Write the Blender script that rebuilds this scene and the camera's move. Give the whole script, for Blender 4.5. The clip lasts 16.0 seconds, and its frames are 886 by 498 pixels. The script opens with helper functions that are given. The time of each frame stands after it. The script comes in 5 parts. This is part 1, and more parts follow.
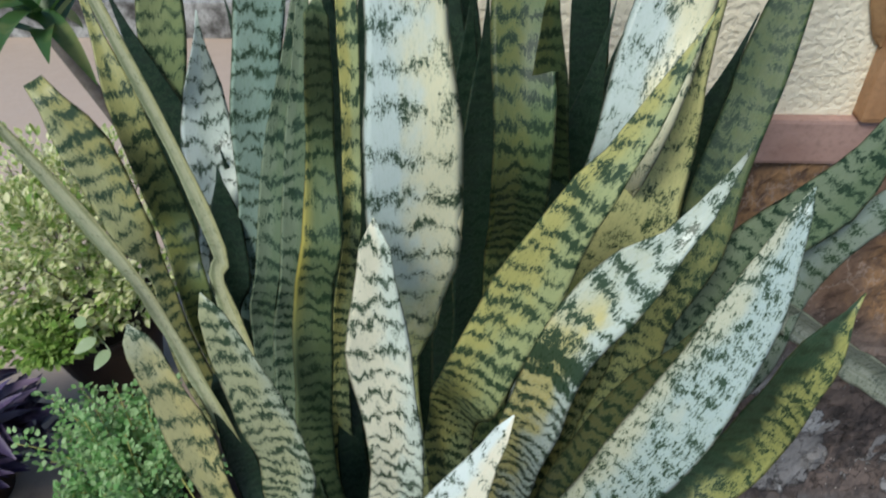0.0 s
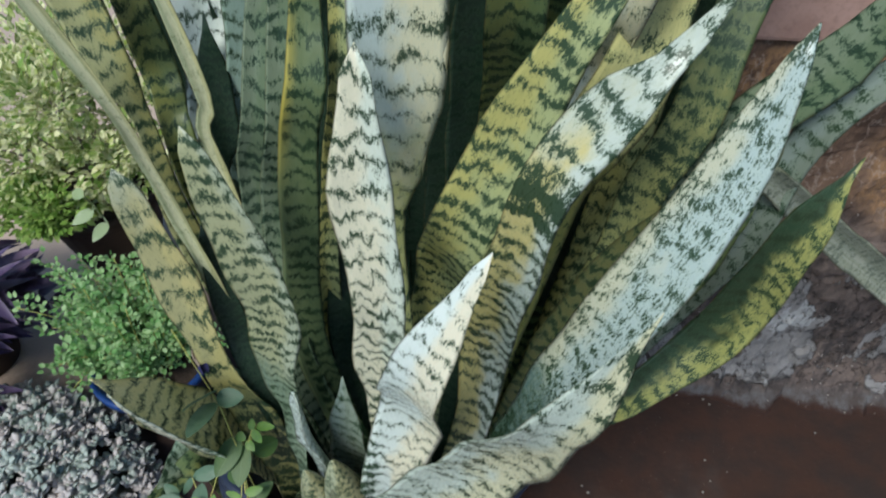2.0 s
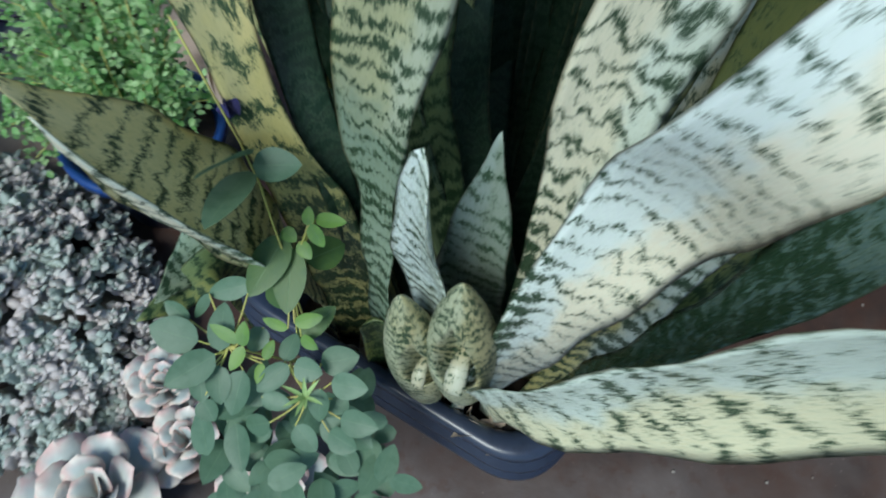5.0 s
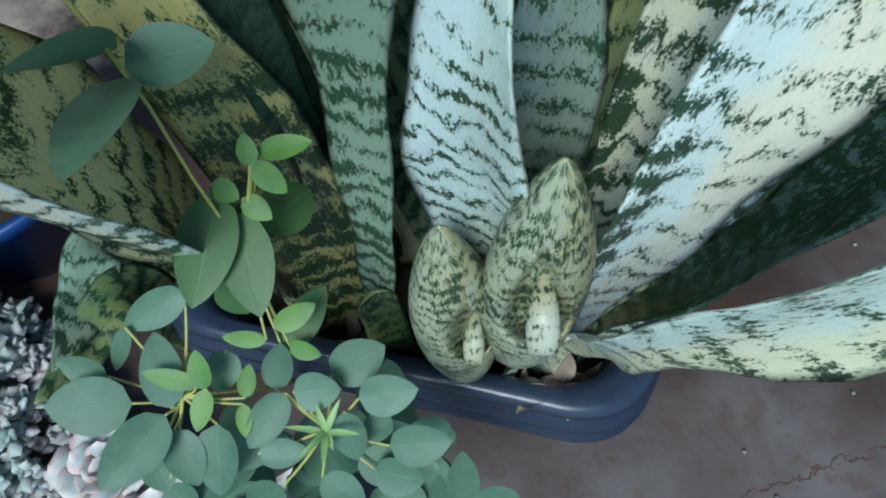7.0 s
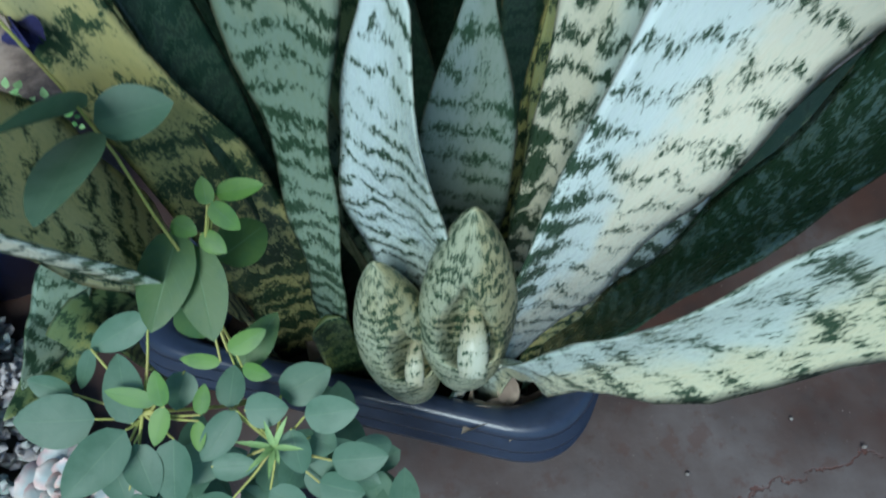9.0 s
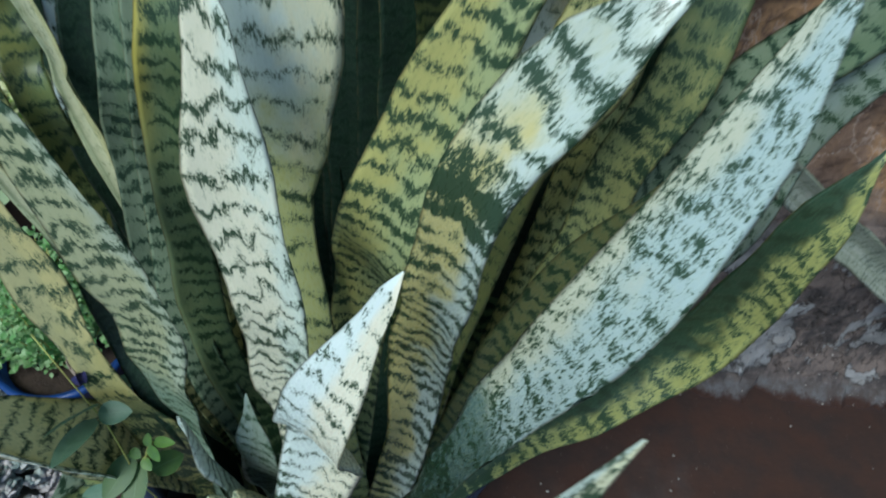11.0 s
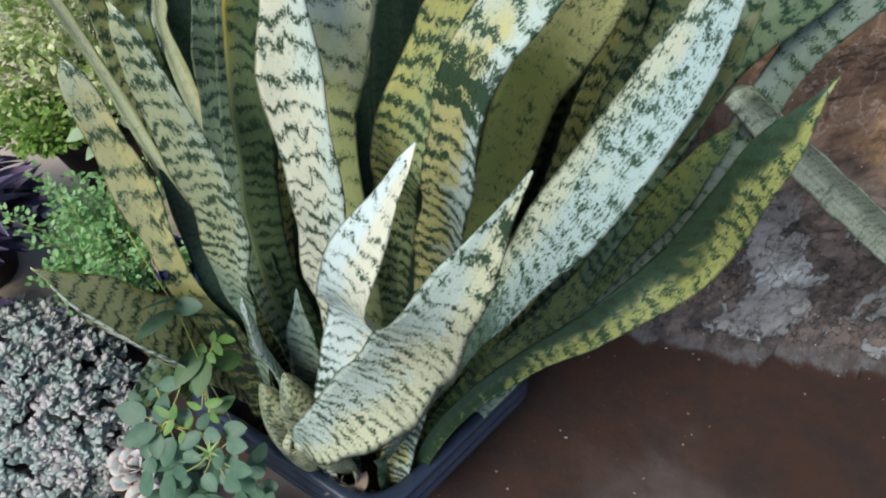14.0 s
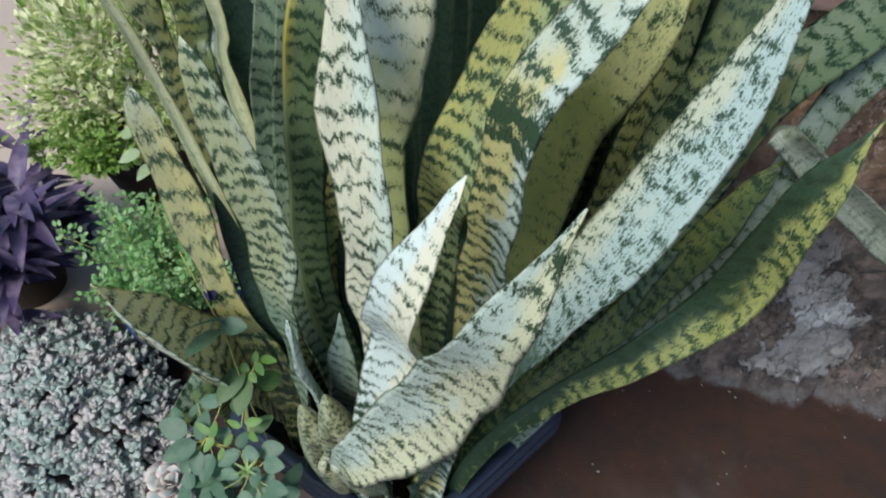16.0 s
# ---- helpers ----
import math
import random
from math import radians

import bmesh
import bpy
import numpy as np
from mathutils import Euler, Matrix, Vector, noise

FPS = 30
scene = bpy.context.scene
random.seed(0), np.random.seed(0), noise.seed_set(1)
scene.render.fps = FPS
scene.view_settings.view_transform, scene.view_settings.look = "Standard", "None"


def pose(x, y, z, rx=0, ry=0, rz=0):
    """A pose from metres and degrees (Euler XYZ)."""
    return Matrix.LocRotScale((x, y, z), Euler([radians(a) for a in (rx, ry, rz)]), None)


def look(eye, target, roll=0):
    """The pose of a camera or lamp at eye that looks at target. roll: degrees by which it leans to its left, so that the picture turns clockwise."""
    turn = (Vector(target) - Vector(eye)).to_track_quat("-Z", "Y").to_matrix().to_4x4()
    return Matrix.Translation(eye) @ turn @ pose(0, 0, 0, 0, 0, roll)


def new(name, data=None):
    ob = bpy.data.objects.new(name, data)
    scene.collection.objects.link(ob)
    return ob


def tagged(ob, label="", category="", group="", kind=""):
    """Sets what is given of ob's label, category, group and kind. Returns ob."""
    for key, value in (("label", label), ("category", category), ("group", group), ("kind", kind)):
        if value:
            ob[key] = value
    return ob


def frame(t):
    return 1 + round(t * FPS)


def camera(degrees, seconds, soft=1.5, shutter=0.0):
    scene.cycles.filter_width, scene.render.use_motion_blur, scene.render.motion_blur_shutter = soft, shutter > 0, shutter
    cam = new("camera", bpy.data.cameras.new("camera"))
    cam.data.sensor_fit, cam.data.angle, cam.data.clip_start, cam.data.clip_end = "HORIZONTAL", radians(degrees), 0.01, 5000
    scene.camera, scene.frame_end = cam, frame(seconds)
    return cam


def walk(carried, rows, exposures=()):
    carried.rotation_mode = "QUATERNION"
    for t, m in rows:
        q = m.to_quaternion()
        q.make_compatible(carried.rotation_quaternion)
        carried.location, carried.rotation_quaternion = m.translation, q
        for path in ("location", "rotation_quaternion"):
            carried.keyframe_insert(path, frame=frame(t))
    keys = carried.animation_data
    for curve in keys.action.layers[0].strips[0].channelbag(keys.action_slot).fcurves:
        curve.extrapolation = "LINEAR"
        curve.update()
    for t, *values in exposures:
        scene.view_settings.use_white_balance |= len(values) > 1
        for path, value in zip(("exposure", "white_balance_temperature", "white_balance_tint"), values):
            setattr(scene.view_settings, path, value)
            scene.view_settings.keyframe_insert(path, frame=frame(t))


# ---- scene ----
cam = camera(63.4, 16.0, 2.0, 0.5)
PATH = [
    (0, (0.129, 0.055, 1.295), (0.0, 1.589, 0.018), -1.7),
    (0.5, (0.131, 0.056, 1.282), (-0.029, 1.543, -0.046), -1.6),
    (1, (0.138, 0.051, 1.274), (-0.06, 1.499, -0.09), -2.4),
    (1.5, (0.139, 0.039, 1.261), (-0.049, 1.444, -0.151), -1.4),
    (2, (0.148, 0.031, 1.251), (0.009, 1.393, -0.206), -0.4),
    (2.5, (0.141, 0.019, 1.241), (-0.03, 1.333, -0.257), 0.4),
    (3, (0.136, 0.019, 1.235), (-0.068, 1.292, -0.294), -0.6),
    (3.5, (0.133, 0.026, 1.224), (-0.11, 1.248, -0.341), -1.4),
    (4, (0.115, 0.044, 1.187), (-0.253, 1.147, -0.441), -2.3),
    (4.2, (0.091, 0.074, 1.139), (-0.217, 1.12, -0.538), 0.7),
    (6.3, (-0.078, 0.253, 0.743), (0.056, 1.17, -1.03), -2.2),
    (6.5, (-0.075, 0.252, 0.744), (0.068, 1.159, -1.033), -1.9),
    (7, (-0.07, 0.248, 0.747), (0.089, 1.136, -1.038), -0.2),
    (7.5, (-0.064, 0.239, 0.753), (0.13, 1.13, -1.027), 2.0),
    (8, (-0.06, 0.232, 0.765), (0.157, 1.151, -0.998), 3.5),
    (8.5, (-0.055, 0.231, 0.76), (0.173, 1.124, -1.015), 4.5),
    (9, (-0.051, 0.232, 0.783), (0.169, 1.167, -0.971), 3.4),
    (9.5, (-0.023, 0.218, 0.835), (0.157, 1.204, -0.895), 3.6),
    (10, (0.06, 0.198, 0.941), (0.12, 1.237, -0.767), 1.0),
    (10.2, (0.095, 0.194, 1.004), (0.124, 1.293, -0.667), 2.0),
    (12.3, (0.215, 0.043, 1.225), (0.085, 1.422, -0.217), 1.6),
    (12.5, (0.222, 0.036, 1.225), (0.109, 1.406, -0.227), 2.3),
    (13, (0.219, 0.03, 1.221), (0.029, 1.354, -0.266), 0.8),
    (13.5, (0.214, 0.03, 1.216), (0.0, 1.331, -0.288), 0.3),
    (14, (0.218, 0.02, 1.207), (0.015, 1.292, -0.323), 0.3),
    (14.5, (0.228, 0.004, 1.209), (0.033, 1.318, -0.285), 0.5),
    (15, (0.225, 0.0, 1.219), (-0.028, 1.34, -0.245), -0.6),
    (15.5, (0.215, 0.004, 1.229), (-0.111, 1.349, -0.215), -1.3),
    (16, (0.209, 0.01, 1.219), (-0.09, 1.322, -0.261), -0.8),
]
EXPOSURE = [(0, -0.04, 5780, 5), (0.5, -0.07, 5780, 5), (3, 0.13, 5650, 4), (4.2, 0.14, 5620, 3), (6.3, 0.2, 5000, -5), (9, 0.10, 4980, -4), (10.2, -0.04, 4980, -4), (12.3, 0.12, 5750, 4), (13.5, 0.15, 5750, 4), (14.5, 0.28, 5750, 4), (16, 0.17, 5700, 4)]
walk(cam, [(t, look(eye, target, roll)) for t, eye, target, roll in PATH], EXPOSURE)

# ---- light
world = bpy.data.worlds.new("sky")
scene.world = world
world.use_nodes = True
wn = world.node_tree.nodes
sky = wn.new("ShaderNodeTexSky")
sky.sky_type, sky.sun_disc = "NISHITA", False
sky.sun_elevation, sky.sun_rotation = radians(53), radians(207)
wn["Background"].inputs["Strength"].default_value = 0.115
world.node_tree.links.new(sky.outputs[0], wn["Background"].inputs[0])
sun = new("sun", bpy.data.lights.new("sun", "SUN"))
sun.data.energy, sun.data.angle, sun.data.color = 3.1, radians(24), (1.0, 0.9, 0.76)
sun.matrix_world = look((-0.85, -1.6, 2.4), (0, 0, 0))


# ---- materials
class Nodes:
    """A small builder for node materials."""

    def __init__(self, name, rough=0.6, spec=0.4):
        self.m = bpy.data.materials.new(name)
        self.m.use_nodes = True
        self.t = self.m.node_tree
        self.b = self.t.nodes["Principled BSDF"]
        self.b.inputs["Roughness"].default_value = rough
        self.b.inputs["Specular IOR Level"].default_value = spec

    def put(self, socket, value):
        if hasattr(value, "is_output"):
            self.t.links.new(value, socket)
        elif value is not None:
            socket.default_value = value

    def node(self, kind, **given):
        n = self.t.nodes.new("ShaderNode" + kind)
        for key, value in given.items():
            self.put(n.inputs[key], value)
        return n

    def noise(self, vec, scale, detail=4.0, rough=0.55):
        n = self.node("TexNoise", Vector=vec, Scale=scale, Detail=detail, Roughness=rough)
        return n.outputs["Fac"]

    def math(self, op, a, b=0.0, c=0.0):
        n = self.t.nodes.new("ShaderNodeMath")
        n.operation = op
        for k, v in enumerate((a, b, c)):
            self.put(n.inputs[k], v)
        return n.outputs[0]

    def span(self, x, a, b, lo=0.0, hi=1.0):
        n = self.t.nodes.new("ShaderNodeMapRange")
        n.interpolation_type = "SMOOTHSTEP"
        for k, v in enumerate((x, a, b, lo, hi)):
            self.put(n.inputs[k], v)
        return n.outputs[0]

    def mix(self, f, a, b):
        n = self.t.nodes.new("ShaderNodeMix")
        n.data_type = "RGBA"
        self.put(n.inputs[0], f)
        self.put(n.inputs[6], (*a, 1) if isinstance(a, tuple) else a)
        self.put(n.inputs[7], (*b, 1) if isinstance(b, tuple) else b)
        return n.outputs[2]

    def comb(self, x, y, z):
        n = self.t.nodes.new("ShaderNodeCombineXYZ")
        for k, v in enumerate((x, y, z)):
            self.put(n.inputs[k], v)
        return n.outputs[0]

    def place(self):
        return self.t.nodes.new("ShaderNodeTexCoord").outputs["Object"]

    def chance(self):
        return self.t.nodes.new("ShaderNodeObjectInfo").outputs["Random"]

    def island(self):
        return self.t.nodes.new("ShaderNodeNewGeometry").outputs["Random Per Island"]

    def done(self, colour, rough=None, bump=None, depth=0.002, strength=0.5):
        self.put(self.b.inputs["Base Color"], (*colour, 1) if isinstance(colour, tuple) else colour)
        if rough is not None:
            self.put(self.b.inputs["Roughness"], rough)
        if bump is not None:
            n = self.node("Bump", Height=bump, Distance=depth, Strength=strength)
            self.put(self.b.inputs["Normal"], n.outputs[0])
        return self.m

    def thin(self, colour, share):
        """Lets a share of the light through, as thin leaves do."""
        t = self.t.nodes.new("ShaderNodeBsdfTranslucent")
        self.put(t.inputs["Color"], (*colour, 1) if isinstance(colour, tuple) else colour)
        m = self.t.nodes.new("ShaderNodeMixShader")
        m.inputs[0].default_value = share
        self.t.links.new(self.b.outputs[0], m.inputs[1])
        self.t.links.new(t.outputs[0], m.inputs[2])
        out = next(n for n in self.t.nodes if n.type == "OUTPUT_MATERIAL")
        self.t.links.new(m.outputs[0], out.inputs["Surface"])


def leaf_material(name, left, right, band, amount, gloss=0.34, split=0.0, keel=None, count=46.0, bands=1.0, fleck=0.55, patchy=0.6, run=1.6, edge=None, heavy=0.0, root=0.08, stripe=0.0, root_at=0.36, low=None, high=None, patch=None):
    """Barred leaf skin. left and right: the ground's colour on either half, parted at split; keel: colour along the
    middle;
    bands, fleck, patchy: how far cross bands, fine flecks and large blotches make the dark markings; low, high:
    (colour, height) of another tone towards the foot or the tip; patch: (height, half width) of one dark blotch; UVMap
    holds metres across and along."""
    k = Nodes(name, gloss, 0.35)
    flat = k.t.nodes.new("ShaderNodeUVMap")
    flat.uv_map = "UVMap"
    sep = k.node("SeparateXYZ", Vector=flat.outputs[0])
    u, v = sep.outputs[0], sep.outputs[1]
    across = k.t.nodes.new("ShaderNodeUVMap")
    across.uv_map = "Across"
    rel = k.node("SeparateXYZ", Vector=across.outputs[0]).outputs[0]
    rim = k.math("ABSOLUTE", rel)
    r = k.math("MULTIPLY", k.chance(), 37.0)

    def grain(du, dv, shift=0.0, detail=3.0, rough=0.6):
        return k.noise(k.comb(k.math("MULTIPLY", u, du), k.math("MULTIPLY", v, dv), k.math("ADD", r, shift)), 1.0, detail, rough)

    broad = grain(24.0, 11.0, 0.0, 2.0)
    wander = grain(85.0, 24.0, 3.0, 2.0)
    blotch = grain(60.0, 34.0, 5.0, 4.0, 0.65)
    teeth = grain(520.0, 130.0, 7.0, 4.0, 0.7)
    fine = grain(1100.0, 480.0, 9.0, 3.0, 0.7)
    pace = k.math("ADD", count, k.math("MULTIPLY", k.math("FRACT", k.math("MULTIPLY", r, 3.7)), count * 0.35))
    phase = k.math("ADD", k.math("MULTIPLY", v, pace), k.math("MULTIPLY", wander, run))
    phase = k.math("ADD", phase, k.math("MULTIPLY", broad, 1.3))
    wave = k.math("ABSOLUTE", k.math("SUBTRACT", k.math("FRACT", phase), 0.5))
    dark = k.math("MULTIPLY", k.math("SUBTRACT", wave, 0.25), bands)
    dark = k.math("ADD", dark, k.math("MULTIPLY", k.math("SUBTRACT", teeth, 0.5), fleck * 1.9))
    dark = k.math("ADD", dark, k.math("MULTIPLY", k.math("SUBTRACT", fine, 0.5), 1.3))
    dark = k.math("ADD", dark, k.math("MULTIPLY", k.math("SUBTRACT", blotch, 0.5), patchy * 1.25))
    dark = k.math("ADD", dark, k.math("MULTIPLY", k.math("SUBTRACT", broad, 0.5), 0.35))
    # Denser markings near the foot; on some leaves this carries the shade there.
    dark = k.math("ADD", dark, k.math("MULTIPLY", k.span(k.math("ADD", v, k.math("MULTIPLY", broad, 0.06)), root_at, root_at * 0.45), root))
    if heavy:
        flank = k.math("MULTIPLY", k.span(k.math("ADD", rel, k.math("MULTIPLY", blotch, 0.4)), -0.05, -0.35), k.span(v, 0.36, 0.24))
        dark = k.math("ADD", dark, k.math("MULTIPLY", flank, heavy))
    if patch:
        away = k.math("ABSOLUTE", k.math("SUBTRACT", k.math("ADD", v, k.math("MULTIPLY", k.math("SUBTRACT", wander, 0.5), 0.03)), patch[0]))
        dark = k.math("ADD", dark, k.math("MULTIPLY", k.span(away, patch[1] * 1.3, patch[1] * 0.5), 0.42))
    mask = k.math("MULTIPLY", k.span(dark, amount + 0.015, amount + 0.065), 0.97)
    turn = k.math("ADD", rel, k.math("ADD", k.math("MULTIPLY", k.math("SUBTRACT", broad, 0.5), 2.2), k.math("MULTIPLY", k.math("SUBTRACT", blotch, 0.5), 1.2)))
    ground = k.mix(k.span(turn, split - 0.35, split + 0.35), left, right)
    drift = k.math("ADD", v, k.math("ADD", k.math("MULTIPLY", k.math("SUBTRACT", broad, 0.5), 0.18), k.math("MULTIPLY", k.math("SUBTRACT", blotch, 0.5), 0.10)))
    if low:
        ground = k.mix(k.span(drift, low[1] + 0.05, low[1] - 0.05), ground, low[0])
    if high:
        ground = k.mix(k.span(drift, high[1] - 0.05, high[1] + 0.05), ground, high[0])
    if stripe:
        lines = grain(420.0, 5.0, 13.0, 2.0, 0.5)
        ground = k.mix(k.math("MULTIPLY", k.span(lines, 0.44, 0.58), stripe), ground, (0.17, 0.20, 0.085))
    if keel:
        ground = k.mix(k.span(k.math("ADD", rim, k.math("MULTIPLY", k.math("SUBTRACT", blotch, 0.5), 0.5)), 0.62, 0.22), ground, keel)
    ground = k.mix(k.span(teeth, 0.35, 0.8, 0.0, 0.30), ground, (left[0] * 0.6, left[1] * 0.68, left[2] * 0.55))
    ground = k.mix(k.span(dark, amount - 0.20, amount + 0.02, 0.0, 0.26), ground, (0.12, 0.19, 0.11))
    if edge:
        flush = k.span(k.math("ADD", v, k.math("MULTIPLY", broad, 0.1)), 0.60, 0.74)
        ground = k.mix(k.math("MULTIPLY", flush, k.span(k.math("ADD", u, k.math("MULTIPLY", broad, 0.006)), -0.0010, -0.0160)), ground, edge)
        mask = k.math("MULTIPLY", mask, k.span(u, -0.0150, -0.0115))
    ground = k.mix(k.math("MULTIPLY", k.span(rim, 0.94, 0.985), 0.7), ground, (0.10, 0.09, 0.035))
    deep = k.mix(fine, band, (band[0] * 1.7, band[1] * 1.6, band[2] * 1.6))
    colour = k.mix(mask, ground, deep)
    fibre = grain(900.0, 25.0, 11.0, 2.0)
    height = k.math("ADD", k.math("MULTIPLY", fibre, 0.18), k.math("MULTIPLY", blotch, 1.2))
    return k.done(colour, k.span(teeth, 0.3, 0.8, gloss - 0.06, gloss + 0.14), height, 0.0014, 0.4)


BAR = (0.018, 0.040, 0.019)
LEAF = {
    "pale": leaf_material("leaf_pale", (0.48, 0.55, 0.51), (0.60, 0.57, 0.37), BAR, 0.190, 0.3, 0.1, count=26.0, bands=0.6, patchy=0.95, fleck=0.6, run=2.0),
    "front": leaf_material("leaf_front", (0.53, 0.60, 0.52), (0.60, 0.58, 0.38), BAR, 0.120, 0.3, 0.0, bands=0.7, patchy=1.0, fleck=0.8, count=44.0, root=0.0),
    "silver": leaf_material("leaf_silver", (0.62, 0.70, 0.66), (0.57, 0.64, 0.56), BAR, 0.175, 0.28, count=40.0, run=2.0, bands=1.05, patchy=0.6),
    "hood": leaf_material("leaf_hood", (0.62, 0.70, 0.66), (0.57, 0.64, 0.56), BAR, 0.175, 0.28, count=56.0, run=2.0, bands=1.05, patchy=0.6),
    "banded": leaf_material("leaf_banded", (0.68, 0.75, 0.71), (0.74, 0.70, 0.54), BAR, 0.21, 0.28, count=38.0, run=1.9, patchy=0.6, heavy=0.40, root=0.05),
    # Dimmer than silver; on the short inner leaf this is shade in the colour.
    "ash": leaf_material("leaf_ash", (0.24, 0.295, 0.265), (0.22, 0.265, 0.215), BAR, 0.11, 0.34, count=44.0, bands=0.8, patchy=0.8),
    "sage": leaf_material("leaf_sage", (0.20, 0.25, 0.165), (0.14, 0.19, 0.11), (0.014, 0.034, 0.020), 0.075, 0.36, count=44.0, patchy=0.9),
    "teal": leaf_material("leaf_teal", (0.30, 0.40, 0.33), (0.24, 0.34, 0.28), BAR, 0.085, 0.34, count=40.0, run=2.0, patchy=0.7),
    "fresh": leaf_material("leaf_fresh", (0.29, 0.33, 0.15), (0.23, 0.28, 0.12), BAR, 0.080, 0.36, count=38.0),
    "dusky": leaf_material("leaf_dusky", (0.34, 0.35, 0.13), (0.31, 0.31, 0.11), (0.014, 0.034, 0.016), 0.030, 0.55, count=40.0, bands=0.7, patchy=1.1, high=((0.080, 0.110, 0.045), 0.62)),
    "brass": leaf_material("leaf_brass", (0.20, 0.215, 0.065), (0.15, 0.185, 0.065), (0.012, 0.030, 0.013), 0.060, 0.40, count=40.0, high=((0.34, 0.33, 0.12), 0.74)),
    "drab": leaf_material("leaf_drab", (0.155, 0.16, 0.06), (0.125, 0.135, 0.043), (0.014, 0.034, 0.014), 0.06, 0.40, count=42.0, patchy=0.8),
    "tan": leaf_material("leaf_tan", (0.38, 0.36, 0.18), (0.46, 0.41, 0.18), BAR, 0.080, 0.40, 0.1, count=28.0, bands=1.0, patchy=0.9, fleck=0.7, root=0.20, low=((0.42, 0.38, 0.14), 0.34), high=((0.40, 0.43, 0.32), 0.56)),
    "straw": leaf_material("leaf_straw", (0.86, 0.77, 0.40), (0.82, 0.72, 0.33), BAR, 0.120, 0.38, count=30.0, patchy=0.7),
    "cream": leaf_material("leaf_cream", (0.70, 0.67, 0.50), (0.62, 0.68, 0.58), BAR, 0.105, 0.3, 0.2, count=44.0, run=2.4, bands=1.1, heavy=0.30),
    "twotone": leaf_material("leaf_two_tone", (0.56, 0.64, 0.59), (0.68, 0.65, 0.43), BAR, 0.160, 0.3, 0.0, count=26.0, run=1.2, patchy=0.8, low=((0.44, 0.45, 0.17), 0.64)),
    "split": leaf_material("leaf_split", (0.54, 0.48, 0.20), (0.54, 0.61, 0.55), BAR, 0.060, 0.3, 0.15, patchy=0.85, fleck=0.7, count=40.0, patch=(0.705, 0.020), high=((0.48, 0.54, 0.47), 0.76)),
    # Dark lower part: denser bars, with the front leaf's shade put into the colour.
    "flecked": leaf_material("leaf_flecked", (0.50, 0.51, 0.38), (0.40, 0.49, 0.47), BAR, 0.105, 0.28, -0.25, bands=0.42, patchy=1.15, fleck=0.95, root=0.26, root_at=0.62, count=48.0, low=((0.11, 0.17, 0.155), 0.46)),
    "yellow": leaf_material("leaf_yellow", (0.43, 0.41, 0.14), (0.34, 0.38, 0.18), BAR, 0.060, 0.36, patchy=0.8, fleck=0.7, count=42.0),
    "moss": leaf_material("leaf_moss", (0.17, 0.19, 0.045), (0.11, 0.145, 0.05), (0.012, 0.030, 0.012), 0.050, 0.38, bands=0.6, patchy=1.1, fleck=0.7),
    "fern": leaf_material("leaf_flecked_green", (0.20, 0.225, 0.07), (0.235, 0.245, 0.08), (0.014, 0.034, 0.012), 0.16, 0.38, bands=0.5, patchy=1.1, fleck=0.5, count=40.0, high=((0.50, 0.48, 0.20), 0.62)),
    # Near-black left half and dark foot: shade from the leaf above, painted in.
    "keel": leaf_material("leaf_keel_shaded", (0.020, 0.038, 0.016), (0.33, 0.34, 0.11), BAR, 0.045, 0.40, 0.0, bands=0.8, patchy=0.95, fleck=0.7, root=0.4, count=40.0),
    "olive": leaf_material("leaf_olive", (0.175, 0.195, 0.06), (0.12, 0.165, 0.065), (0.012, 0.030, 0.013), 0.030, 0.40),
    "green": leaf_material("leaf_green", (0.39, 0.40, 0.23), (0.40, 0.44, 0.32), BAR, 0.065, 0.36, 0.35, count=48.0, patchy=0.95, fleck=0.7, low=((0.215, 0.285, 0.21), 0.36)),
    # Near-black ground: shade deep among the leaves, put into the colour.
    "dark": leaf_material("leaf_gap_shade", (0.022, 0.040, 0.027), (0.017, 0.033, 0.020), (0.008, 0.022, 0.012), 0.040, 0.38),
    "khaki": leaf_material("leaf_khaki", (0.38, 0.38, 0.18), (0.35, 0.33, 0.12), BAR, 0.050, 0.38, count=46.0, patchy=0.8),
    "strap": leaf_material("leaf_strap", (0.50, 0.54, 0.32), (0.60, 0.57, 0.28), (0.10, 0.13, 0.05), 0.22, 0.42, keel=(0.62, 0.62, 0.38), bands=0.3, patchy=0.3, stripe=0.5),
    "shoot": leaf_material("leaf_shoot", (0.40, 0.42, 0.28), (0.42, 0.38, 0.20), (0.022, 0.045, 0.022), 0.045, 0.36, root=0.0, count=85.0, run=2.2, bands=0.7, fleck=0.8, patchy=1.2),
    "sprout": leaf_material("leaf_sprout", (0.46, 0.47, 0.36), (0.42, 0.38, 0.24), BAR, 0.16, 0.40, root=0.0, count=110.0, run=2.0, bands=0.8, fleck=0.9),
    "dry": leaf_material("leaf_dry", (0.46, 0.47, 0.37), (0.36, 0.38, 0.29), (0.09, 0.11, 0.08), 0.13, 0.5, bands=0.5, patchy=0.9, stripe=0.35),
    # root darkens this leaf's foot: shade low in the clump, painted in.
    "edge": leaf_material("leaf_edge", (0.145, 0.185, 0.085), (0.105, 0.14, 0.060), (0.012, 0.03, 0.012), 0.050, 0.40, root=0.3, edge=(0.40, 0.34, 0.055)),
}


